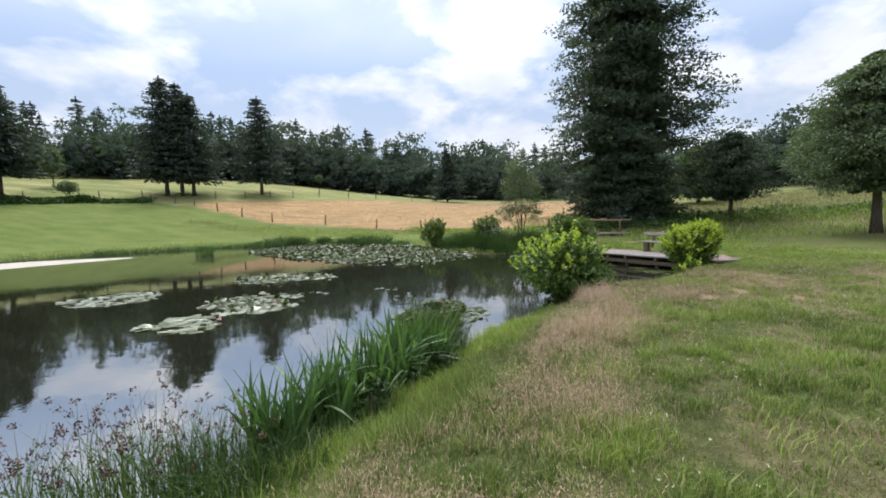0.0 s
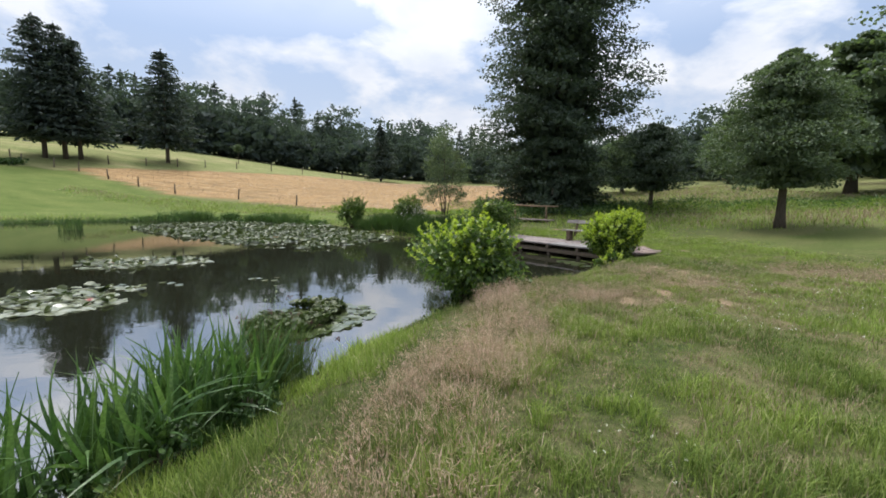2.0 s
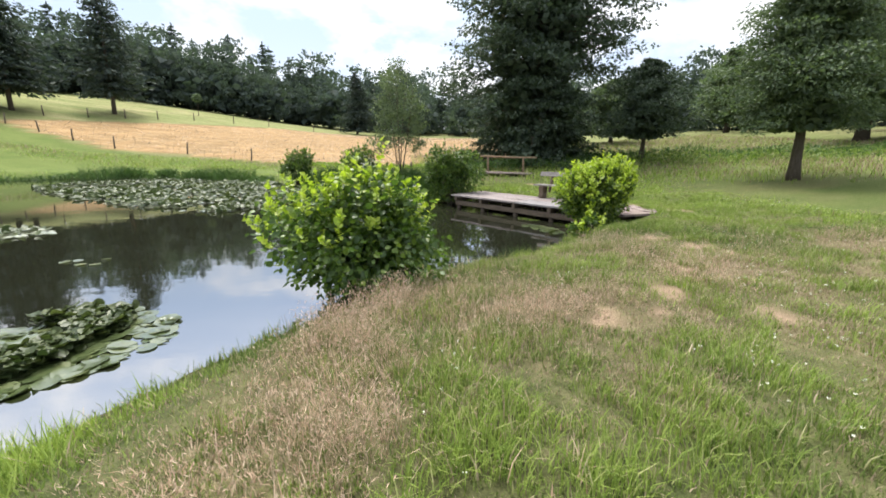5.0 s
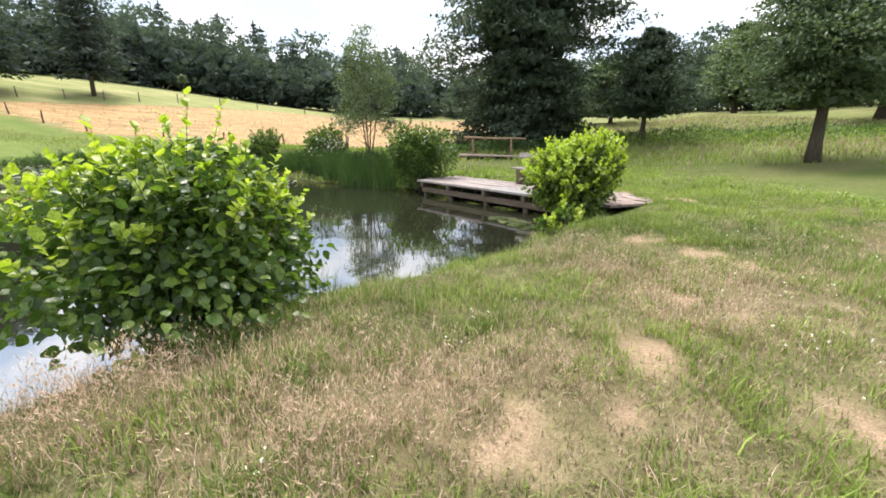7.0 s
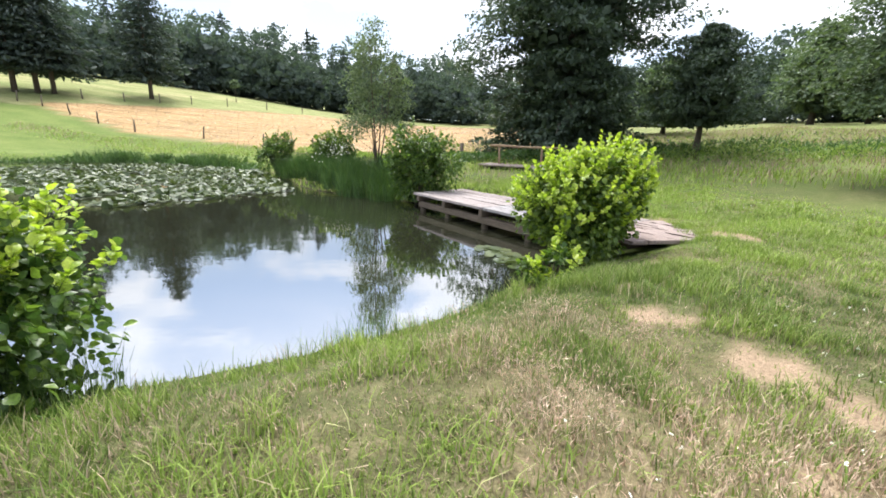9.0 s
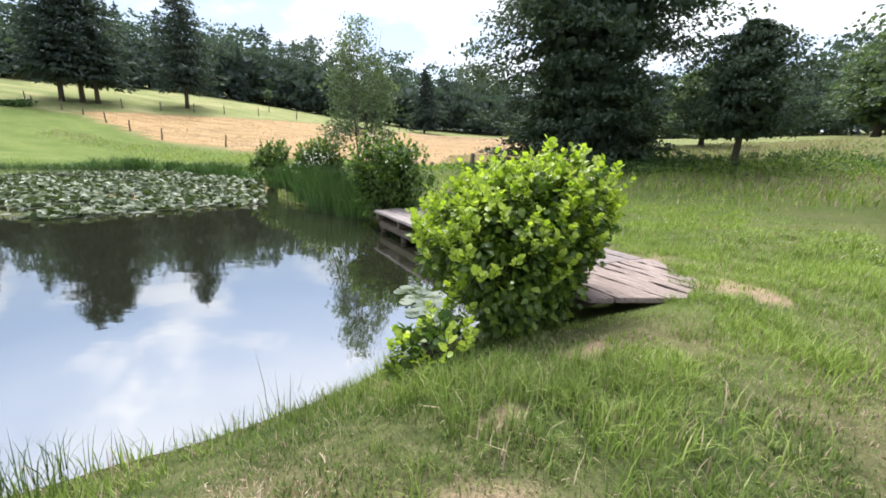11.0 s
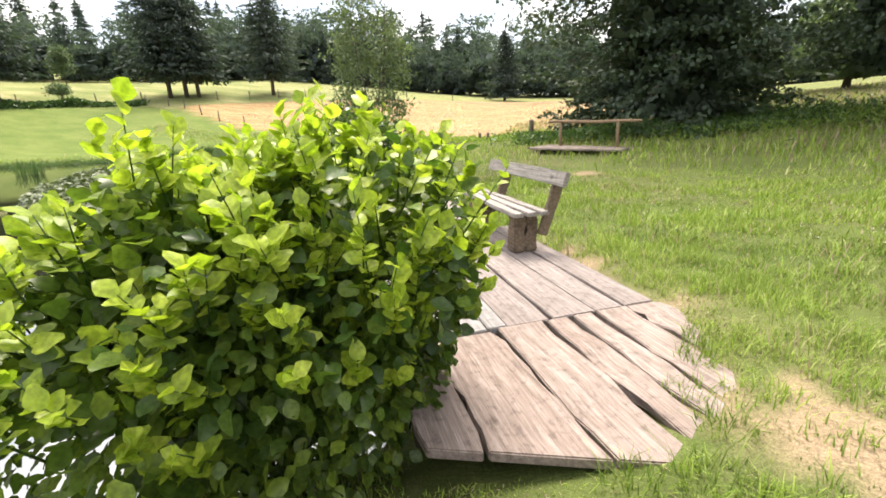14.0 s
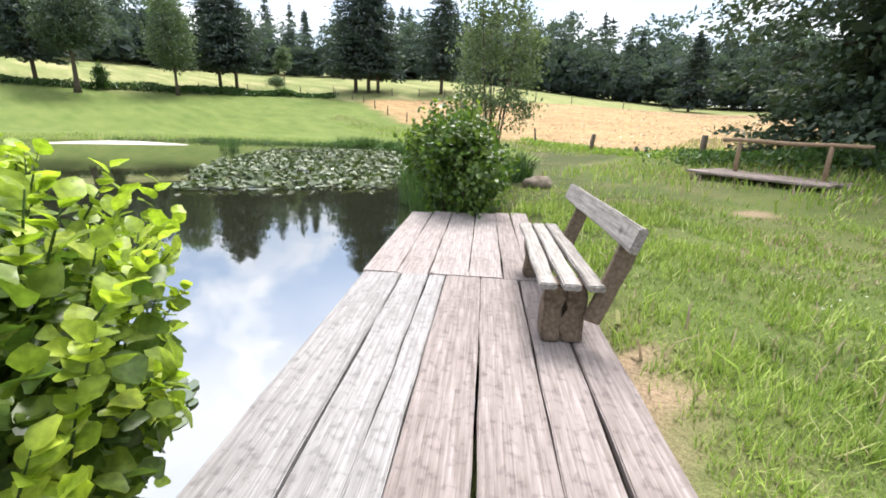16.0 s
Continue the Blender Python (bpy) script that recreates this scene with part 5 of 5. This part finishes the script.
def weed(x, y, h, label):
    """A tall leafy stalk."""
    z = max(float(height(x, y)), WATER)
    t = thing("tall_weed", pose(x, y, z), label, "plant")
    pts, als = [], []
    stalks = []
    for q in range(3):
        a = q * 2.1
        e = np.array((0.12 * math.cos(a), 0.12 * math.sin(a), h * (1 - 0.18 * q)))
        stalks.append(tube([(0, 0, -0.05), e * (0.4, 0.4, 0.5), e], [0.006, 0.005, 0.002], 5))
        for f in np.linspace(0.15, 1, 13):
            w = rng.uniform(0, 6.3)
            pts.append(e * (f, f, f)); als.append((math.cos(w), math.sin(w), 0.5))
    for s in stalks:
        part("stalk", numpy_mesh("stalk", *s, M_REED), M_REED, t)
    n = len(pts)
    part("foliage", numpy_mesh("foliage", *leaf_cloud(np.array(pts), np.array(als), np.array((0, 0, 1.0)) + 0.3 * random_dirs(n), rng.uniform(0.5, 0.9, n), [leaf_template(0.09, 0.03, -0.3, 0.3, 9)]), M_BIRCH), M_BIRCH, t, kind="stuff")


weed(-0.55, 6.6, 1.15, "tall leafy willowherb stalk in the sedge")
weed(-0.35, 6.35, 0.95, "tall leafy willowherb stalk in the sedge")

# ---- water lilies ----
def pad_template(seed, cup):
    r = np.random.default_rng(seed)
    a = np.linspace(0.2, 2 * np.pi - 0.2, 11)
    rim = np.stack((np.cos(a), np.sin(a), cup * (0.5 + 0.5 * np.sin(a * 2 + seed)) + r.normal(0, 0.015, 11)), 1)
    v = np.concatenate(([[0.05, 0, 0.0]], rim))
    return v, np.array([(0, q, q + 1) for q in range(1, 11)])


PADS = [pad_template(k, c) for k, c in enumerate((0.02, 0.05, 0.1, 0.03))]
RAISED = [pad_template(k + 9, c) for k, c in enumerate((0.35, 0.5, 0.25, 0.6))]


def lily_points(poly, n, seed, gaps):
    p = np.array(poly)
    out = np.zeros((0, 2))
    while len(out) < n:
        q = rng.uniform(p.min(0), p.max(0), (n * 3, 2))
        ok = inside(poly, q[:, 0], q[:, 1]) & (value_noise(q[:, 0], q[:, 1], 0.9, seed) + 0.4 * value_noise(q[:, 0], q[:, 1], 2.5, seed + 1) > gaps)
        out = np.concatenate((out, q[ok]))
    return out[:n]


def oval(cx, cy, rx, ry, turn=0.0, n=14):
    r = np.random.default_rng(int(abs(cx * 10)))
    a = np.linspace(0, 2 * np.pi, n, endpoint=False)
    k = 1 + r.uniform(-0.22, 0.12, n)
    x, y = rx * k * np.cos(a), ry * k * np.sin(a)
    return [(cx + u * math.cos(turn) - v * math.sin(turn), cy + u * math.sin(turn) + v * math.cos(turn)) for u, v in zip(x, y)]


def lily_patch(poly, flat, raised, size, label, seed, singles=0, lift=0.12, gaps=0.52):
    t = thing("water_lilies", pose(0, 0, WATER), label, "water lilies", "lily patches on the pond")
    def cloud(n, templates, z, tilt):
        p = lily_points(poly, n, seed, gaps)
        pts = np.stack((p[:, 0], p[:, 1], z(n)), 1)
        nrm = np.array((0, 0, 1.0)) + tilt * rng.normal(size=(n, 3))
        along = rng.normal(size=(n, 3)) * (1, 1, 0.05 + tilt * 0.5)
        return pts, along, nrm, size * rng.uniform(0.7, 1.2, n)
    args = cloud(flat, PADS, lambda n: rng.uniform(0.004, 0.018, n), 0.05)
    if singles:
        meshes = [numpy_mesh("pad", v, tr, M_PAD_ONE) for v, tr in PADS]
        R = frames(args[1], args[2])
        for q in range(min(singles, flat)):
            ob = new("pad", meshes[q % 4]); ob.parent = t
            ob.matrix_basis = Matrix.Translation(args[0][q]) @ Matrix(R[q].tolist()).to_4x4() @ Matrix.Scale(float(args[3][q]), 4)
    if flat > singles:
        part("pad_carpet", numpy_mesh("pad_carpet", *leaf_cloud(*(a[singles:] for a in args), PADS), M_PAD_SHEEN), M_PAD_SHEEN, t, kind="stuff")
    if raised:
        n = raised
        args = cloud(n, RAISED, lambda n: rng.uniform(0.02, lift, n), 0.35)
        part("raised_foliage", numpy_mesh("raised_foliage", *leaf_cloud(*args, RAISED), M_LILY_UP), M_LILY_UP, t, "crumpled green leaves standing above the water", kind="stuff")


FAR_LILIES = [(-17.4, 29.2), (-16.6, 32.5), (-13.6, 35.2), (-10.4, 34.6), (-5.6, 32.0), (-3.2, 28.6), (-1.2, 25.0), (-0.3, 23.7), (-1.4, 21.7), (-3.2, 19.0), (-5.0, 19.6), (-7.3, 21.0), (-10.2, 22.4)]
lily_patch(FAR_LILIES, 4600, 3600, 0.115, "broad carpet of water lily pads and crumpled leaves", 21, 0, 0.12, 0.6)
lily_patch(oval(-7.75, 15.3, 2.1, 1.2, 0.1), 360, 60, 0.105, "patch of floating lily pads with some raised leaves", 22)
lily_patch(oval(-11.1, 11.3, 1.5, 1.2, 0.3), 260, 0, 0.11, "patch of flat floating lily pads", 23)
lily_patch(oval(-6.55, 8.3, 1.15, 0.85, 0.1), 130, 0, 0.115, "patch of flat floating lily pads", 24)
lily_patch(oval(-6.1, 10.6, 1.3, 1.45, 0.4), 330, 40, 0.105, "patch of floating lily pads with some raised leaves", 25)
lily_patch(oval(-0.75, 9.1, 0.95, 1.35, -0.45), 300, 0, 0.11, "floating lily pads round a raised mat", 26, 300, 0.12, 0.42)
lily_patch(oval(-0.95, 9.1, 0.65, 1.1, -0.45), 4, 1300, 0.062, "heaped dark green lily leaves above the water", 27, 4, 0.15, 0.3)
lily_patch(oval(6.35, 15.6, 0.35, 0.75, 0.5), 60, 0, 0.085, "lily pads in the shade under the dock edge", 28, 60)
lily_patch(oval(-3.5, 12.5, 2.4, 0.5, 0.2), 9, 0, 0.09, "few scattered floating lily pads", 29, 9)


def lily_flower(x, y):
    t = thing("lily_flower", pose(x, y, WATER + 0.02), "pale pink water lily flower between the pads", "flower", "lily flowers")
    for ring, (n, tilt, l) in enumerate(((7, 0.45, 0.09), (6, 1.0, 0.07))):
        me = numpy_mesh("petal", *leaf_template(l, 0.032, 0.2, 0.3, 30 + ring), M_BLOOM)
        for q in range(n):
            ob = new("petal", me); ob.parent = t
            ob.matrix_basis = pose(0, 0, 0, 0, 0, 360 * q / n + 20 * ring) @ pose(0, 0, 0, math.degrees(tilt))


for x, y in ((-5.875, 8.64), (-5.45, 10.3), (-8.4, 15.1)):
    lily_flower(x, y)

# ---- dock ----
DOCK_Z = 0.35
DOCK_TURN = math.degrees(math.atan2(DOCK_A[1], DOCK_A[0]))


def dock_pose(u, v, z, rx=0, ry=0, rz=0):
    x, y = on_dock(u, v)
    return pose(x, y, z, 0, 0, DOCK_TURN) @ pose(0, 0, 0, rx, ry, rz)


def build_dock():
    t = thing("dock", pose(0, 0, 0), "weathered pale plank dock over the pond's edge", "dock")
    seed = 0
    rows = [(3.34, 6.25, (0.05, 0.39, 0.70, 1.08, 1.40, 1.64, 1.90), 0.009, M_DECK, 0.05),
            (0.70, 3.33, (0.08, 0.45, 0.705, 0.855, 1.19, 1.54, 1.80, 2.06), 0.012, M_DECK, 0.05),
            (-0.30, 0.694, (0.02, 0.30, 0.76, 1.12, 1.33, 1.52, 1.80, 2.10), 0.03, M_DECK_OLD, 0.08)]
    ends = {2: (0.03, -0.13, -0.30, -0.36, -0.26, -0.02, 0.40), 1: (0, 0, 0, 0, -0.004, 0.0, 0.01), 0: (0, 0, 0, 0, 0, 0)}
    for r, (u0, u1, cuts, gap, mat, worn) in enumerate(rows):
        for k, (a, b) in enumerate(zip(cuts[:-1], cuts[1:])):
            seed += 1
            s = u0 + ends[r][k]
            e = u1 + rng.uniform(-0.006, 0.0)
            if r == 0:
                e += 0.20 * (a + b) / 2
            # boards lie along the dock; seen from above the water is on their low-v side
            bm = box(e - s, (b - a) - gap, 0.055, 0.007, 0.006 if r < 2 else 0.02, 7 if r < 2 else 6, seed)
            if r == 2:                # the landward ends are cut on a slant
                for w in bm.verts:
                    if w.co.x < -0.3 * (e - s):
                        w.co.x += (0.43, 0.43, 0.43, 0.1, -0.5, -1.0, -1.2)[k] * w.co.y
            ob = part("plank", bm, M_DECK_PALE if r == 1 and k in (0, 1, 2) else mat, t)
            ob.matrix_basis = dock_pose((s + e) / 2, (a + b) / 2, DOCK_Z - 0.028 + rng.uniform(-0.003, 0.003), rng.normal(0, 0.4), rng.normal(0, 0.15), rng.normal(0, 0.25))
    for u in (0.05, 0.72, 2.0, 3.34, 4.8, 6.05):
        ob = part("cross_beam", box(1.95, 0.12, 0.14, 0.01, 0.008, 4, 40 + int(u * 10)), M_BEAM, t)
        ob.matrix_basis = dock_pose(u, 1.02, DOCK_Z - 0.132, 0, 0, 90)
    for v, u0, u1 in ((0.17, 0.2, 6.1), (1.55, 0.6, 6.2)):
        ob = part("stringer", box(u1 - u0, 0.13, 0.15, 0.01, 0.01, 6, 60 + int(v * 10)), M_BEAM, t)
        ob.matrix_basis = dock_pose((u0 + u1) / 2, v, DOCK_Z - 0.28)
    for u, v in ((0.75, 0.2), (2.0, 0.2), (3.35, 0.2), (4.8, 0.2), (6.0, 0.2), (6.0, 1.3), (4.8, 1.3)):
        x, y = on_dock(u, v)
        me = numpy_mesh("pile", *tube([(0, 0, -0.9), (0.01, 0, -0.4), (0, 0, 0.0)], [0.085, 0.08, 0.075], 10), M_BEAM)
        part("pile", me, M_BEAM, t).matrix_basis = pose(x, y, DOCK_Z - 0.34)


build_dock()


def build_bench():
    t = thing("bench", pose(0, 0, 0), "rustic grey timber bench with slatted seat and single back board", "bench")
    for q, v in enumerate((1.60, 1.735, 1.87)):
        part("seat_slat", box(1.72, 0.108, 0.045, 0.008, 0.006, 6, 80 + q), M_BENCH, t).matrix_basis = dock_pose(2.92, v, DOCK_Z + 0.428, 0, 0, 0.6 * (q - 1))
    for u in (2.26, 3.5):
        for q, (dv, w) in enumerate(((-0.075, 0.12), (0.06, 0.14))):
            bm = box(0.41, w, 0.19, 0.018, 0.010, 4, int(u * 10) + q)
            leg = part("leg", bm, M_LEG, t)
            leg.matrix_basis = dock_pose(u + 0.012 * q, 1.735 + dv, DOCK_Z + 0.2) @ pose(0, 0, 0, 0, 90, 0)
        part("back_post", box(0.66, 0.11, 0.055, 0.008, 0.006, 4, 95 + int(u)), M_LEG, t).matrix_basis = dock_pose(u - 0.13, 1.99, DOCK_Z + 0.50) @ pose(0, 0, 0, 18, 0, 0) @ pose(0, 0, 0, 0, -90, 0)
    part("backrest", box(1.93, 0.05, 0.15, 0.01, 0.008, 6, 99), M_BENCH, t).matrix_basis = dock_pose(2.87, 2.015, DOCK_Z + 0.775, 18)


build_bench()
for u, v, n in ((-0.30, 0.77, 90), (-0.55, 1.32, 90), (-0.25, 1.40, 60), (-0.02, 1.72, 90), (0.12, 1.9, 80), (-0.75, 1.0, 60), (-0.66, 0.75, 60)):
    x, y = on_dock(u, v)
    rush_clump(float(x), float(y), 0.12, n, 0.14, 0, "small grass tuft growing between the boards", 0.005, M_TUFT, 0.5, "grass_tuft")

# ---- rail and footbridge ----
RAIL_L, RAIL_R = np.array((7.12, 30.36)), np.array((10.22, 29.21))


def build_rail():
    t = thing("pole_rail", pose(0, 0, 0), "low brown pole rail on two posts by the footbridge", "railing")
    z = 1.57
    p = [(*(RAIL_L + (RAIL_R - RAIL_L) * f), z + 0.06 * (0.5 - f) + 0.015 * math.sin(9 * f)) for f in np.linspace(0, 1, 9)]
    part("pole", numpy_mesh("pole", *tube(p, [0.062 - 0.002 * k for k in range(9)], 10), M_RAIL), M_RAIL, t)
    for f in (0.14, 0.77):
        x, y = RAIL_L + (RAIL_R - RAIL_L) * f
        g = float(height(x, y))
        part("post", numpy_mesh("post", *tube([(x + 0.04, y, g - 0.2), (x + 0.01, y, (g + z) / 2), (x, y, z - 0.03)], [0.06, 0.055, 0.052], 9), M_RAIL), M_RAIL, t)


def build_footbridge():
    d = (RAIL_R - RAIL_L) / np.linalg.norm(RAIL_R - RAIL_L)
    c = np.array((8.25, 29.15))
    turn = math.degrees(math.atan2(d[1], d[0]))
    z = float(height(*c)) + 0.10
    t = thing("footbridge", pose(c[0], c[1], z, 0, 1.0, turn), "low weathered grey plank footbridge in the grass", "footbridge")
    for q in range(6):
        part("plank", box(3.3 + 0.2 * math.sin(q * 3), 0.27, 0.06, 0.01, 0.02, 6, 120 + q), M_DECK_OLD, t).matrix_basis = pose(0.1 * math.sin(q * 5), -0.45 + 0.29 * q, 0.05)
    for x in (-1.3, 1.2):
        part("sleeper", box(1.72, 0.2, 0.16, 0.015, 0.01, 3, 130), M_BEAM, t).matrix_basis = pose(x, 0.28, -0.06, 0, 0, 90)


build_rail()
build_footbridge()

# ---- fences ----
def fence_post(x, y, h, r, label):
    t = new("fence_post", numpy_mesh("fence_post", *tube([(0, 0, -0.2), (0.02, 0, h * 0.5), (0.0, 0.01, h - 0.02), (0, 0.01, h)], [r, r * 0.95, r * 0.9, r * 0.7], 8), M_POST))
    t.matrix_basis = pose(x, y, float(height(x, y)), rng.normal(0, 2.5), rng.normal(0, 2.5), rng.uniform(0, 360))
    return tagged(t, label, "fence post", "meadow fence posts")


fence_post(5.72, 35.9, 0.98, 0.13, "short thick weathered fence post in long grass")
fence_post(-0.75, 40.3, 0.98, 0.13, "short thick weathered fence post in long grass")
for x, y in ((2.4, 38.2), (3.0, 37.8)):
    fence_post(x, y, 0.45, 0.09, "broken stump of a fence post")
for x, y in ((-12.3, 47.2), (-19.6, 50.2), (-26.7, 50.5), (-31.6, 52.0), (-36.3, 54.0), (-41.2, 56.0), (-44.5, 56.5), (-47.9, 56.0), (-6.5, 44.0)):
    fence_post(x, y, 1.15, 0.075, "thin grey fence post along the hay field")
for x, y in ((-42.3, 62.6), (-38.8, 65.0), (-36.0, 67.8), (-33.3, 70.6), (-29.9, 74.0), (-25.6, 77.8), (-21.3, 81.6), (-15, 87), (-50.5, 57.5), (-53.5, 53.5), (-57.5, 47), (-60, 41), (-60.5, 36)):
    fence_post(x, y, 1.2, 0.075, "thin grey fence post on the upper meadow")


# ---- hedge line, herbs, stone, silt, flowers ----
def leafy_bank(name, label, category, points, n, tall, spread, size, mat, slim=1.0):
    p = np.array(points)
    k = rng.integers(0, len(p) - 1, n)
    f = rng.random((n, 1))
    c = p[k] * (1 - f) + p[k + 1] * f + rng.normal(0, spread, (n, 2))
    h = tall * (0.35 + 0.9 * value_noise(c[:, 0], c[:, 1], 0.4, 31)) * rng.random(n) ** 0.8
    q = np.stack((c[:, 0], c[:, 1], height(c[:, 0], c[:, 1]) + h), 1)
    me = numpy_mesh(name, *diamonds(q, random_dirs(n, 0.6), random_dirs(n, 0.7), size * rng.uniform(0.6, 1.4, n), size * slim * rng.uniform(0.3, 0.6, n)), mat)
    tagged(new(name, me), label, category, kind="stuff")


leafy_bank("hedge_growth", "dark overgrown hedge strip along the fence", "hedge", [(-62, 20), (-61, 34), (-57, 44), (-53, 50.6), (-47.5, 55.2)], 9000, 0.9, 0.5, 0.4, M_BUSH)
leafy_bank("rank_herbs", "dark green nettles and rank herbs behind the trees", "herbs", [(13.5, 33.5), (18, 32), (24, 28.5), (31, 25), (38, 22)], 9000, 0.85, 1.5, 0.24, M_REED, 0.4)
leafy_bank("rank_herbs", "pale seeding grasses and herbs behind the trees", "herbs", [(13.5, 32.5), (18, 31), (24, 27.5), (31, 24), (38, 21)], 9000, 0.6, 1.7, 0.24, M_TUFT, 0.35)
leafy_bank("rank_herbs", "green herbs at the foot of the tall tree", "herbs", [(5.5, 33.5), (9, 32.5), (13, 32), (16, 33)], 6000, 0.6, 0.8, 0.18, M_REED)
leafy_bank("rank_herbs", "rank strip of grass along the field fence", "herbs", [(10, 36), (4, 37), (-2, 41), (-8, 44.8)], 3500, 0.32, 0.5, 0.2, M_TUFT)

# strip added to give the dark line of the undercut far bank
leafy_bank("rank_herbs", "grass strip standing in for the dark undercut edge of the far bank", "herbs", [(-33.2, 24), (-30.5, 30), (-25.5, 34), (-21, 36.7), (-15, 36.9), (-10.5, 35.4), (-6, 33.1)], 15000, 0.34, 0.22, 0.22, M_REED, 0.35)


def stone(x, y, sx, sy, sz):
    bm = bmesh.new()
    bmesh.ops.create_icosphere(bm, subdivisions=3, radius=1)
    for v in bm.verts:
        v.co *= 1 + 0.22 * noise.noise(v.co * 1.7) + 0.08 * noise.noise(v.co * 5)
        v.co = Vector((v.co.x * sx, v.co.y * sy, v.co.z * sz))
    for f in bm.faces:
        f.smooth = True
    ob = part("boulder", bm, M_STONE)
    ob.matrix_basis = pose(x, y, float(height(x, y)) + sz * 0.45, 0, 0, 40)
    tagged(ob, "rounded brown boulder in the grass beside a bush", "stone")


stone(4.3, 24.6, 0.36, 0.28, 0.2)


def silt_bar():
    poly = rounded([(-28.0, 18.5), (-31.5, 21.8), (-32.0, 24.6), (-28.5, 26.2), (-24.0, 27.2), (-24.6, 25.4), (-26.6, 22.0)], 2)
    bm = bmesh.new()
    low = [bm.verts.new((x, y, WATER - 0.05)) for x, y in poly]
    top = [bm.verts.new((x, y, WATER + 0.012)) for x, y in np.array(poly) * 0.97 + np.array(poly).mean(0) * 0.03]
    for q in range(len(poly)):
        bm.faces.new((low[q], low[(q + 1) % len(low)], top[(q + 1) % len(low)], top[q]))
    bm.faces.new(top)
    bmesh.ops.recalc_face_normals(bm, faces=bm.faces)
    tagged(part("silt_bar", bm, M_MUD), "pale flat silt bar along the far bank", "silt", kind="structure")


silt_bar()


def small_flowers():
    n = 3600
    x, y = rng.uniform(0.5, 14, n), rng.uniform(1, 20, n)
    s = shore_distance(x, y)
    keep = (s > 2.2) & off_dock(x, y) & (value_noise(x, y, 0.7, 41) > 0.5)
    x, y = x[keep], y[keep]
    m = len(x)
    z = height(x, y) + rng.uniform(0.05, 0.12, m)
    c = np.repeat(np.stack((x, y, z), 1), 5, 0) + rng.normal(0, 0.005, (5 * m, 3))
    me = numpy_mesh("clover_heads", *diamonds(c, random_dirs(5 * m), random_dirs(5 * m, 1), np.full(5 * m, 0.011), np.full(5 * m, 0.009)), M_FLOWER)
    tagged(new("clover_heads", me), "scattered small white clover heads in the turf", "flowers", kind="stuff")
    c = np.array((0.9, 24.9, 0)) + rng.normal(0, 1, (130, 3)) * (0.5, 0.3, 0.16)
    c[:, 2] += height(c[:, 0], c[:, 1]) + 1.05
    me = numpy_mesh("meadowsweet", *diamonds(c, random_dirs(130), random_dirs(130, 1), np.full(130, 0.06), np.full(130, 0.045)), M_FLOWER)
    tagged(new("meadowsweet", me), "creamy white flower heads in the reeds", "flowers", kind="stuff")


small_flowers()
